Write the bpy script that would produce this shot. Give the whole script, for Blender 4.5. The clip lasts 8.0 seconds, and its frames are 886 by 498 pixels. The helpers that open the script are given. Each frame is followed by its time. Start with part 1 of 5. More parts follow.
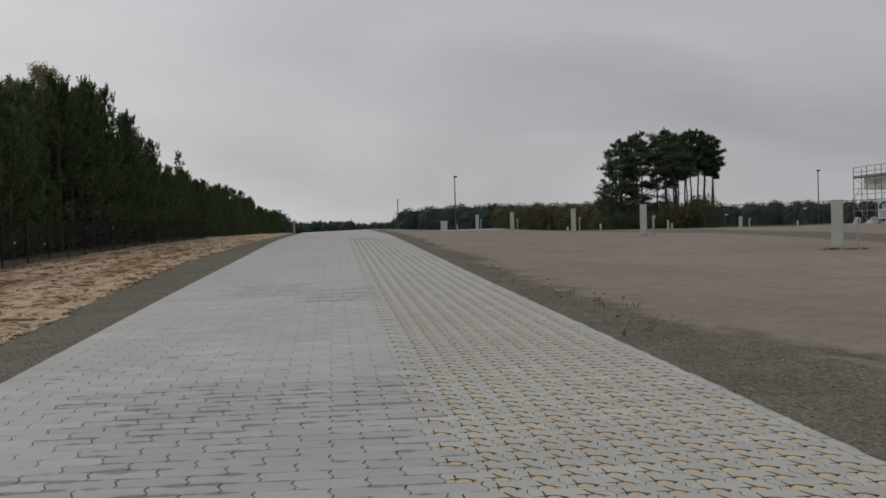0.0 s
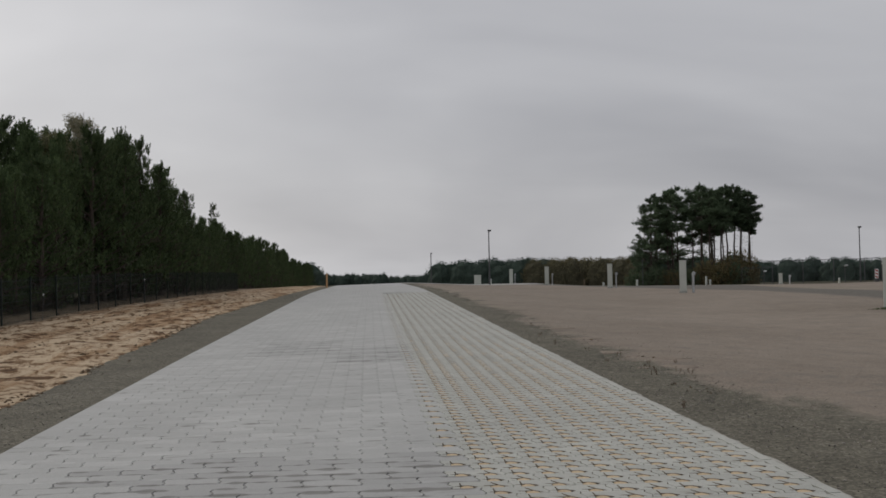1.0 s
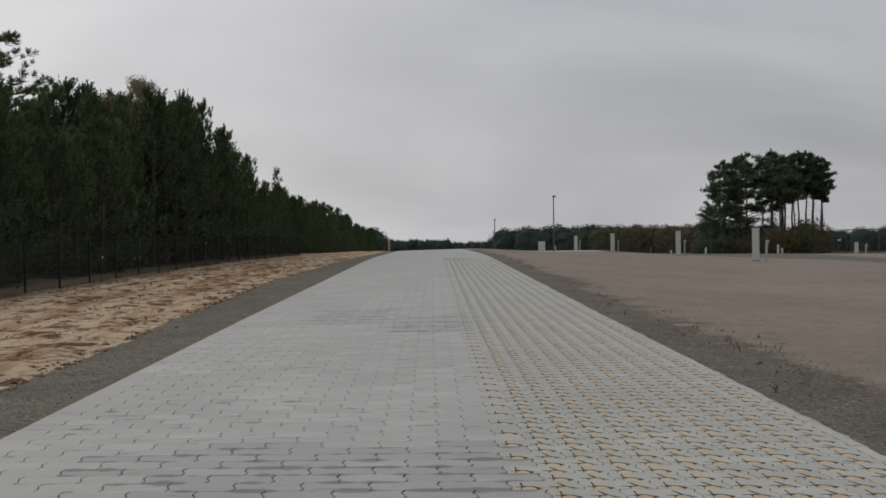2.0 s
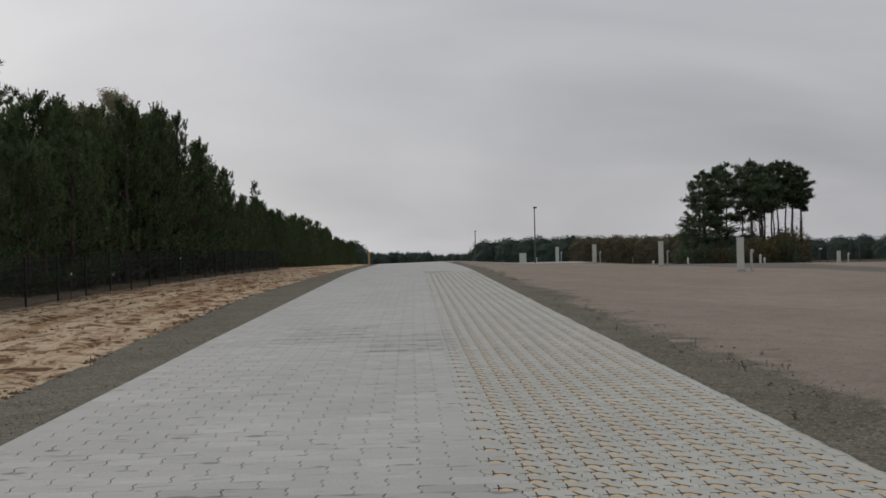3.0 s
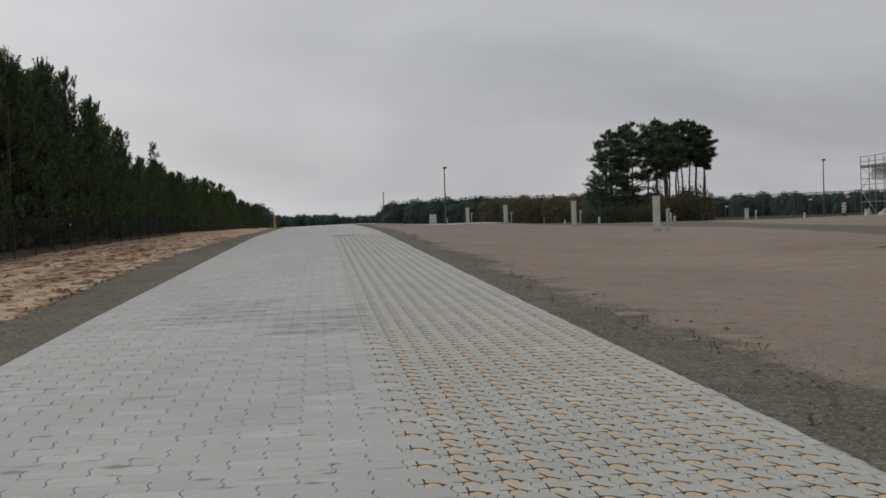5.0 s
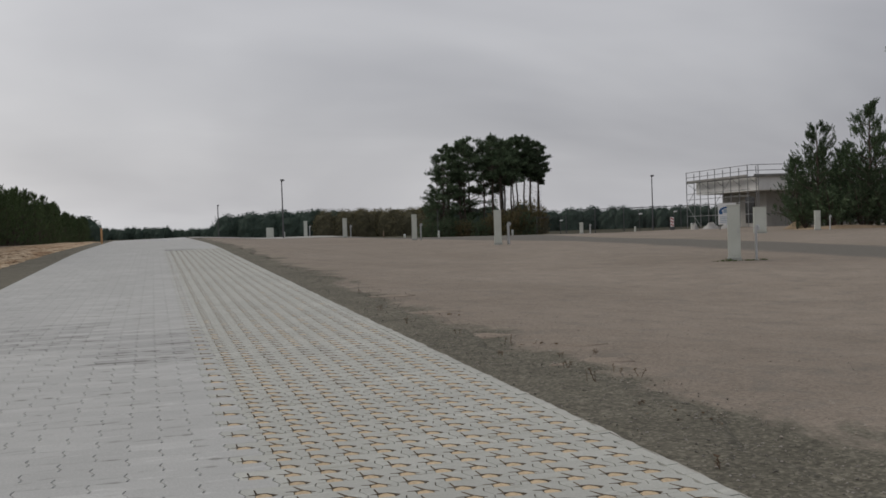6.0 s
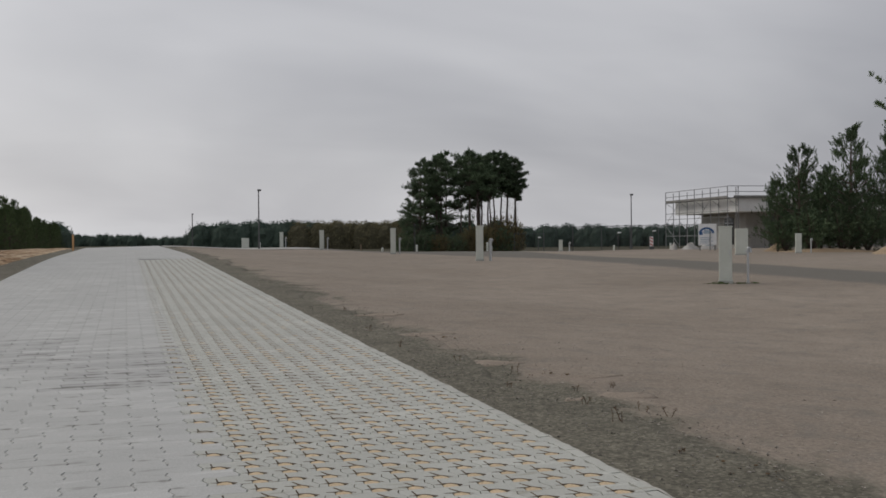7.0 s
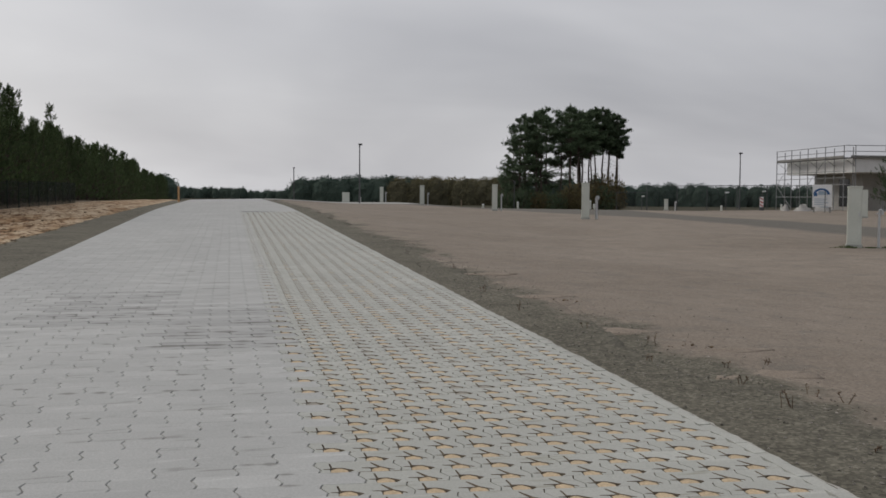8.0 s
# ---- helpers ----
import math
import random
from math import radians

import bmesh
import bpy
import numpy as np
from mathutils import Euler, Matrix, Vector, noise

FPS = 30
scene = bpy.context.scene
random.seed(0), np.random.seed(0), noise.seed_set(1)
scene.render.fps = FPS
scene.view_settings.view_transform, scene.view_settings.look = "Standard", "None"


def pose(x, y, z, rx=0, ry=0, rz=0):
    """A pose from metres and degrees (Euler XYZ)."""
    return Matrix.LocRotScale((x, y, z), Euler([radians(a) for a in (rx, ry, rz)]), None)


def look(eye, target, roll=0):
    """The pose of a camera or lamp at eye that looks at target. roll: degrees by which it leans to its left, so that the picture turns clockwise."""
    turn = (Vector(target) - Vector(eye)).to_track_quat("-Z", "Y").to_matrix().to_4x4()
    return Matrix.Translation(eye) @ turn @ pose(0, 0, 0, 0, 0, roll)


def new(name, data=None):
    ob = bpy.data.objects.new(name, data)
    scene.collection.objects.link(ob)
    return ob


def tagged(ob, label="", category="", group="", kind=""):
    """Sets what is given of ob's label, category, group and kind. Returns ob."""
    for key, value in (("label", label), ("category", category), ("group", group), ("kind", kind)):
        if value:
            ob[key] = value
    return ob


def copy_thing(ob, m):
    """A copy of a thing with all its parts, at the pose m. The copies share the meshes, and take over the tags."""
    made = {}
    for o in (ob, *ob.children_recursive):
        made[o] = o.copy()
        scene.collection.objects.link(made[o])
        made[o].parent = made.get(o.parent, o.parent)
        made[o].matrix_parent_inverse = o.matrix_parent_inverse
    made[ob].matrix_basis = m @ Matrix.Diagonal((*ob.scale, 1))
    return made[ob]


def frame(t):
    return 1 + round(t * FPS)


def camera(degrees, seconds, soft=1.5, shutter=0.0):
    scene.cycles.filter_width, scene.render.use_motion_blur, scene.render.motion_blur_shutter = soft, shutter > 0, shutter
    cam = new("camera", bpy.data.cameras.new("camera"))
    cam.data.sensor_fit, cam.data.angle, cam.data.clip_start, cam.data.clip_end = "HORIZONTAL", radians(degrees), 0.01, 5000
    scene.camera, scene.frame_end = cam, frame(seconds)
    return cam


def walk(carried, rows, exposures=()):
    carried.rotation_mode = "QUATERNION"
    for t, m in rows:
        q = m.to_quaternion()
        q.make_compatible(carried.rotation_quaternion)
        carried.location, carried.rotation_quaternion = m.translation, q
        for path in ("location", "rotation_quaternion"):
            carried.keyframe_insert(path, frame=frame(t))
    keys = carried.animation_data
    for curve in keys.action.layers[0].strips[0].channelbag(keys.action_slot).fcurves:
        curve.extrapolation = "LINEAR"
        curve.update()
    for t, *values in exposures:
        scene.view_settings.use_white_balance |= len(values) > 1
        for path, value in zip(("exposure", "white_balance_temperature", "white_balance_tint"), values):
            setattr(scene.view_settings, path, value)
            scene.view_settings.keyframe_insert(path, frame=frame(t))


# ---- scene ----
cam = camera(46.0, 8.0, soft=1.65)

PATH = [
    (0, (2.925, 1.759, 0.522), (3.135, 3.749, 0.479), -1.7),
    (0.5, (2.971, 2.247, 0.540), (3.008, 4.247, 0.545), -1.0),
    (1, (2.932, 2.612, 0.572), (3.082, 4.605, 0.633), -1.2),
    (1.5, (2.965, 3.051, 0.566), (3.119, 5.045, 0.565), -3.2),
    (2, (3.024, 3.596, 0.564), (3.051, 5.596, 0.562), -0.7),
    (2.2, (3.028, 3.787, 0.552), (3.113, 5.785, 0.576), -0.6),
    (3.3, (3.043, 4.722, 0.586), (3.103, 6.721, 0.603), -1.4),
    (3.5, (3.048, 4.908, 0.548), (3.092, 6.907, 0.538), -0.9),
    (4, (2.990, 5.323, 0.618), (3.197, 7.312, 0.638), -1.7),
    (4.2, (2.996, 5.495, 0.586), (3.254, 7.478, 0.591), -2.4),
    (5.3, (3.030, 6.552, 0.640), (3.264, 8.538, 0.575), -1.9),
    (5.5, (2.998, 6.729, 0.647), (3.362, 8.696, 0.636), -1.5),
    (6, (3.034, 7.188, 0.651), (3.578, 9.112, 0.608), -1.9),
    (6.5, (3.059, 7.649, 0.646), (3.574, 9.581, 0.621), -1.3),
    (7, (3.010, 8.068, 0.690), (3.602, 9.979, 0.673), -0.6),
    (7.5, (3.086, 8.565, 0.719), (3.601, 10.497, 0.679), -2.4),
    (8, (3.014, 8.998, 0.661), (3.425, 10.952, 0.562), 0.3),
]
walk(cam, [(t, look(eye, target, roll)) for t, eye, target, roll in PATH], exposures=((0, 0.02), (2, 0.06), (5.5, 0.14), (8, 0.25)))

# ---- world, sun ----
world = bpy.data.worlds.new("overcast")
scene.world = world
world.use_nodes = True
wn, wl = world.node_tree.nodes, world.node_tree.links
wn.clear()


def wnode(kind, **kw):
    n = wn.new(kind)
    for k, v in kw.items():
        n.inputs[k].default_value = v
    return n


sky = wn.new("ShaderNodeTexSky")
sky.sky_type = "NISHITA"
sky.sun_disc = False
sky.sun_elevation, sky.sun_rotation = radians(34), radians(-50)
sky.air_density, sky.dust_density = 1.0, 4.0
skyscale = wn.new("ShaderNodeVectorMath")
skyscale.operation = "SCALE"
skyscale.inputs["Scale"].default_value = 0.08
wl.new(sky.outputs[0], skyscale.inputs[0])
tc = wn.new("ShaderNodeTexCoord")
sep = wn.new("ShaderNodeSeparateXYZ")
wl.new(tc.outputs["Generated"], sep.inputs[0])


def wmath(op, a, b=None):
    n = wn.new("ShaderNodeMath")
    n.operation = op
    for i, v in enumerate((a, b)):
        if v is None:
            continue
        if isinstance(v, (int, float)):
            n.inputs[i].default_value = v
        else:
            wl.new(v, n.inputs[i])
    return n.outputs[0]


# cloud deck: directions projected on a flat layer overhead
up = wmath("ADD", wmath("MAXIMUM", sep.outputs["Z"], 0.0), 0.50)
comb = wn.new("ShaderNodeCombineXYZ")
wl.new(wmath("DIVIDE", sep.outputs["X"], up), comb.inputs[0])
wl.new(wmath("DIVIDE", sep.outputs["Y"], up), comb.inputs[1])
cl = wnode("ShaderNodeTexNoise", Scale=1.9, Detail=4.0, Roughness=0.45, Distortion=0.4)
cmap = wn.new("ShaderNodeMapping")
cmap.inputs["Location"].default_value = (2.1, 0.9, 0.0)
cmap.inputs["Rotation"].default_value = (0, 0, radians(-5))
cmap.inputs["Scale"].default_value = (0.55, 1.0, 1.0)
wl.new(comb.outputs[0], cmap.inputs[0])
wl.new(cmap.outputs[0], cl.inputs["Vector"])
# thin stretched layers under the deck
low = wmath("ADD", wmath("MAXIMUM", sep.outputs["Z"], 0.0), 0.16)
strata = wn.new("ShaderNodeCombineXYZ")
wl.new(wmath("DIVIDE", sep.outputs["X"], low), strata.inputs[0])
wl.new(wmath("DIVIDE", sep.outputs["Y"], low), strata.inputs[1])
st = wnode("ShaderNodeTexNoise", Scale=0.75, Detail=5.0, Roughness=0.55, Distortion=0.5)
smap = wn.new("ShaderNodeMapping")
smap.inputs["Location"].default_value = (5.3, 1.7, 0.0)
smap.inputs["Scale"].default_value = (0.8, 1.0, 1.0)
wl.new(strata.outputs[0], smap.inputs[0])
wl.new(smap.outputs[0], st.inputs["Vector"])
layers = wmath("MULTIPLY", wmath("SUBTRACT", st.outputs["Fac"], 0.5), 0.20)
cr = wn.new("ShaderNodeValToRGB")
cr.color_ramp.elements[0].position, cr.color_ramp.elements[0].color = 0.27, (0.308, 0.310, 0.336, 1)
cr.color_ramp.elements[1].position, cr.color_ramp.elements[1].color = 0.74, (0.650, 0.648, 0.664, 1)
# the cloud is thinner, and brighter, towards the hidden sun
lit = wn.new("ShaderNodeVectorMath")
lit.operation = "DOT_PRODUCT"
lit.inputs[1].default_value = (-0.98, 0.24, 0.26)
wl.new(tc.outputs["Generated"], lit.inputs[0])
# paler towards the horizon
haze = wmath("MULTIPLY", wmath("MINIMUM", wmath("MAXIMUM", sep.outputs["Z"], 0.0), 0.3), -0.30)
wl.new(wmath("ADD", wmath("ADD", wmath("ADD", wmath("MULTIPLY", cl.outputs["Fac"], 0.85), layers), wmath("ADD", haze, 0.105)), wmath("MULTIPLY", lit.outputs["Value"], 0.26)), cr.inputs[0])
mixs = wn.new("ShaderNodeMix")
mixs.data_type = "RGBA"
mixs.inputs[0].default_value = 0.9
wl.new(skyscale.outputs[0], mixs.inputs[6])
wl.new(cr.outputs[0], mixs.inputs[7])
bg = wn.new("ShaderNodeBackground")
wl.new(mixs.outputs[2], bg.inputs[0])
bg.inputs[1].default_value = 1.0
wo = wn.new("ShaderNodeOutputWorld")
wl.new(bg.outputs[0], wo.inputs[0])

sun = new("sun", bpy.data.lights.new("sun", "SUN"))
sun.data.energy, sun.data.angle, sun.data.color = 0.82, radians(25), (1.0, 0.94, 0.84)
sun.matrix_world = look((-40, 35, 38), (0, 0, 0))


SL, SW = 0.374, 0.1815
Y0 = 3.25
SKEW = 0.12  # the rows are laid a little askew
ROAD_L, ROAD_M, ROAD_R = 0.0, 3.44, 5.61


# ---- materials ----
def material(name, rough=0.85, metal=0.0, spec=0.3):
    m = bpy.data.materials.new(name)
    m.use_nodes = True
    b = m.node_tree.nodes["Principled BSDF"]
    b.inputs["Roughness"].default_value = rough
    b.inputs["Metallic"].default_value = metal
    b.inputs["Specular IOR Level"].default_value = spec
    return m, m.node_tree.nodes, m.node_tree.links, b


def noise_tex(nodes, links, vec, scale, detail=4.0, rough=0.6, distort=0.0):
    n = nodes.new("ShaderNodeTexNoise")
    n.inputs["Scale"].default_value = scale
    n.inputs["Detail"].default_value = detail
    n.inputs["Roughness"].default_value = rough
    n.inputs["Distortion"].default_value = distort
    links.new(vec, n.inputs["Vector"])
    return n.outputs["Fac"]


def ramp(nodes, links, fac, stops):
    r = nodes.new("ShaderNodeValToRGB")
    while len(r.color_ramp.elements) < len(stops):
        r.color_ramp.elements.new(0.5)
    for e, (p, c) in zip(r.color_ramp.elements, stops):
        e.position = p
        e.color = (*c, 1) if len(c) == 3 else c
    links.new(fac, r.inputs[0])
    return r.outputs[0]


def mix(nodes, links, fac, a, b, mode="MIX"):
    n = nodes.new("ShaderNodeMix")
    n.data_type, n.blend_type = "RGBA", mode
    for sock, v in ((0, fac), (6, a), (7, b)):
        if isinstance(v, (int, float)):
            n.inputs[sock].default_value = v
        elif isinstance(v, tuple):
            n.inputs[sock].default_value = (*v, 1)
        else:
            links.new(v, n.inputs[sock])
    return n.outputs[2]


def math_node(nodes, links, op, a, b=0.0):
    n = nodes.new("ShaderNodeMath")
    n.operation = op
    n.use_clamp = op == "MULTIPLY"
    if op == "MULTIPLY_ADD":
        n.inputs[2].default_value = 0.0
    for i, v in enumerate((a, b)):
        if isinstance(v, (int, float)):
            n.inputs[i].default_value = v
        else:
            links.new(v, n.inputs[i])
    return n.outputs[0]


def ramp_value(nodes, links, fac, lo, hi, top):
    """0 below lo, rising to top at hi."""
    n = nodes.new("ShaderNodeMapRange")
    n.inputs["From Min"].default_value, n.inputs["From Max"].default_value = lo, hi
    n.inputs["To Min"].default_value, n.inputs["To Max"].default_value = 0.0, top
    links.new(fac, n.inputs["Value"])
    return n.outputs["Result"]


def bump(nodes, links, b, fac, strength=0.3, dist=0.01):
    n = nodes.new("ShaderNodeBump")
    n.inputs["Strength"].default_value = strength
    n.inputs["Distance"].default_value = dist
    links.new(fac, n.inputs["Height"])
    links.new(n.outputs[0], b.inputs["Normal"])


def grey(v):
    return (v, v, v)


def two_scale(name, dark, light, big=0.6, small=40.0, rough=0.9, bump_d=0.004, contrast=0.25, spec=0.25, metal=0.0):
    """A mottled surface: large soft variation and fine grain, in world position."""
    m, n, l, b = material(name, rough, metal, spec)
    pos = n.new("ShaderNodeNewGeometry").outputs["Position"]
    f1 = noise_tex(n, l, pos, big, 5.0, 0.6, 0.4)
    f2 = noise_tex(n, l, pos, small, 3.0, 0.7)
    c = ramp(n, l, f1, [(0.3, dark), (0.7, light)])
    g = ramp(n, l, f2, [(0.3, grey(1 - contrast)), (0.7, grey(1 + contrast))])
    l.new(mix(n, l, 1.0, c, g, "MULTIPLY"), b.inputs["Base Color"])
    bump(n, l, b, f2, 0.5, bump_d)
    return m


def paver_material(name, base, joint_dirt, row_dirt=None):
    """Pressed concrete: each stone a little different, fine grain, bands of dirt that lie in places of their own."""
    m, n, l, b = material(name, 0.8, 0.0, 0.35)
    pos = n.new("ShaderNodeNewGeometry").outputs["Position"]
    rnd = n.new("ShaderNodeObjectInfo").outputs["Random"]
    isl = n.new("ShaderNodeNewGeometry").outputs["Random Per Island"]
    r = math_node(n, l, "FRACT", math_node(n, l, "ADD", rnd, isl))
    tone = ramp(n, l, r, [(0.0, tuple(0.93 * v for v in base)), (0.8, base), (1.0, tuple(min(1, 1.08 * v) for v in base))])
    f2 = noise_tex(n, l, pos, 90.0, 3.0, 0.7)
    g = ramp(n, l, f2, [(0.3, grey(0.86)), (0.7, grey(1.12))])
    c = mix(n, l, 1.0, tone, g, "MULTIPLY")
    big = noise_tex(n, l, pos, 0.45, 4.0, 0.6, 0.6)
    c = mix(n, l, 1.0, c, ramp(n, l, big, [(0.3, grey(0.9)), (0.7, grey(1.05))]), "MULTIPLY")
    sep = n.new("ShaderNodeSeparateXYZ")
    l.new(pos, sep.inputs[0])
    # smears that run across the road, some pale, some dark
    mp = n.new("ShaderNodeMapping")
    mp.inputs["Scale"].default_value = (1.0, 5.5, 1.0)
    l.new(pos, mp.inputs[0])
    sm = noise_tex(n, l, mp.outputs[0], 2.6, 2.0, 0.5, 0.2)
    c = mix(n, l, 1.0, c, ramp(n, l, sm, [(0.27, joint_dirt), (0.36, grey(1.0)), (0.64, grey(1.0)), (0.72, grey(1.14))]), "MULTIPLY")
    if row_dirt:
        # dirt caught in lens-shaped smears along the joints between the rows
        v = math_node(n, l, "DIVIDE", math_node(n, l, "ADD", sep.outputs["Y"], math_node(n, l, "MULTIPLY_ADD", sep.outputs["X"], SKEW)), SW)
        v = math_node(n, l, "SUBTRACT", v, (Y0 + SKEW * ROAD_M) / SW)
        row = math_node(n, l, "ROUND", v)
        off = math_node(n, l, "ABSOLUTE", math_node(n, l, "SUBTRACT", v, row))
        cv = n.new("ShaderNodeCombineXYZ")
        l.new(math_node(n, l, "DIVIDE", sep.outputs["X"], 0.20), cv.inputs[0])
        l.new(math_node(n, l, "DIVIDE", row, 0.27), cv.inputs[1])
        wander = noise_tex(n, l, cv.outputs[0], 1.0, 1.0, 0.4)
        patch = noise_tex(n, l, pos, 0.9, 2.0, 0.5, 0.3)
        lens = math_node(n, l, "SUBTRACT", math_node(n, l, "ADD", wander, math_node(n, l, "DIVIDE", patch, 2.5)), math_node(n, l, "DIVIDE", off, row_dirt[2]))
        pale = math_node(n, l, "SUBTRACT", math_node(n, l, "SUBTRACT", math_node(n, l, "ADD", 1.0, math_node(n, l, "DIVIDE", patch, 2.5)), wander), math_node(n, l, "DIVIDE", off, 1.3))
        c = mix(n, l, 1.0, c, ramp(n, l, pale, [(0.83, grey(1.0)), (0.92, grey(1.16))]), "MULTIPLY")
        c = mix(n, l, 1.0, c, ramp(n, l, lens, [(row_dirt[0], grey(1.0)), (row_dirt[0] + 0.10, (row_dirt[1], row_dirt[1] * 0.985, row_dirt[1] * 0.95))]), "MULTIPLY")
    l.new(c, b.inputs["Base Color"])
    l.new(ramp(n, l, big, [(0.3, grey(0.7)), (0.7, grey(0.88))]), b.inputs["Roughness"])
    bump(n, l, b, f2, 0.35, 0.002)
    return m


M_PLAIN = paver_material("paver_plain", (0.456, 0.460, 0.448), (0.74, 0.73, 0.72), (0.81, 0.58, 1.6))
M_DIRTY = paver_material("paver_dirty", (0.402, 0.404, 0.396), (0.80, 0.79, 0.78), (0.62, 0.60, 1.25))
M_DRAIN = paver_material("paver_drain", (0.45, 0.455, 0.42), (0.8, 0.78, 0.72))
M_FAR = two_scale("paver_far", (0.40, 0.40, 0.40), (0.47, 0.47, 0.47), 0.35, 8.0, 0.85, 0.002, 0.08)
M_BED = two_scale("joint_bed", (0.10, 0.095, 0.085), (0.18, 0.17, 0.15), 3.0, 120.0, 0.95)
# Walls of the openings: soil brown, darkened to carry the slits' shade.
M_SLITWALL = two_scale("slit_soil_shade", (0.17, 0.138, 0.10), (0.29, 0.235, 0.172), 1.1, 150.0, 0.95)
M_SANDBED = two_scale("joint_sand", (0.48, 0.375, 0.25), (0.60, 0.47, 0.31), 1.3, 75.0, 0.95, 0.004, 0.28)
M_GREYFILL = two_scale("joint_greyfill", (0.29, 0.27, 0.23), (0.41, 0.385, 0.335), 1.3, 75.0, 0.95, 0.004, 0.28)


def gravel_material(name, dark, light):
    m, n, l, b = material(name, 0.95, 0.0, 0.2)
    pos = n.new("ShaderNodeNewGeometry").outputs["Position"]
    f1 = noise_tex(n, l, pos, 1.3, 5.0, 0.65, 0.6)
    f2 = noise_tex(n, l, pos, 14.0, 4.0, 0.7)
    v = n.new("ShaderNodeTexVoronoi")
    v.inputs["Scale"].default_value = 48.0
    l.new(pos, v.inputs["Vector"])
    c = ramp(n, l, f1, [(0.3, dark), (0.7, light)])
    c = mix(n, l, 1.0, c, ramp(n, l, f2, [(0.3, grey(0.72)), (0.7, grey(1.28))]), "MULTIPLY")
    bw = n.new("ShaderNodeRGBToBW")
    l.new(v.outputs["Color"], bw.inputs[0])
    c = mix(n, l, 1.0, c, ramp(n, l, bw.outputs[0], [(0.15, grey(0.72)), (0.6, grey(1.05)), (0.85, grey(1.5))]), "MULTIPLY")
    l.new(c, b.inputs["Base Color"])
    bump(n, l, b, v.outputs["Distance"], 0.6, 0.012)
    return m


def gravel_colour(n, l, pos, dark, light):
    f1 = noise_tex(n, l, pos, 1.3, 5.0, 0.65, 0.6)
    f2 = noise_tex(n, l, pos, 14.0, 4.0, 0.7)
    v = n.new("ShaderNodeTexVoronoi")
    v.inputs["Scale"].default_value = 48.0
    l.new(pos, v.inputs["Vector"])
    c = ramp(n, l, f1, [(0.3, dark), (0.7, light)])
    c = mix(n, l, 1.0, c, ramp(n, l, f2, [(0.3, grey(0.72)), (0.7, grey(1.28))]), "MULTIPLY")
    bw = n.new("ShaderNodeRGBToBW")
    l.new(v.outputs["Color"], bw.inputs[0])
    return mix(n, l, 1.0, c, ramp(n, l, bw.outputs[0], [(0.15, grey(0.72)), (0.6, grey(1.05)), (0.85, grey(1.5))]), "MULTIPLY")


M_GRAVEL = gravel_material("grey_gravel", (0.107, 0.100, 0.078), (0.170, 0.158, 0.125))


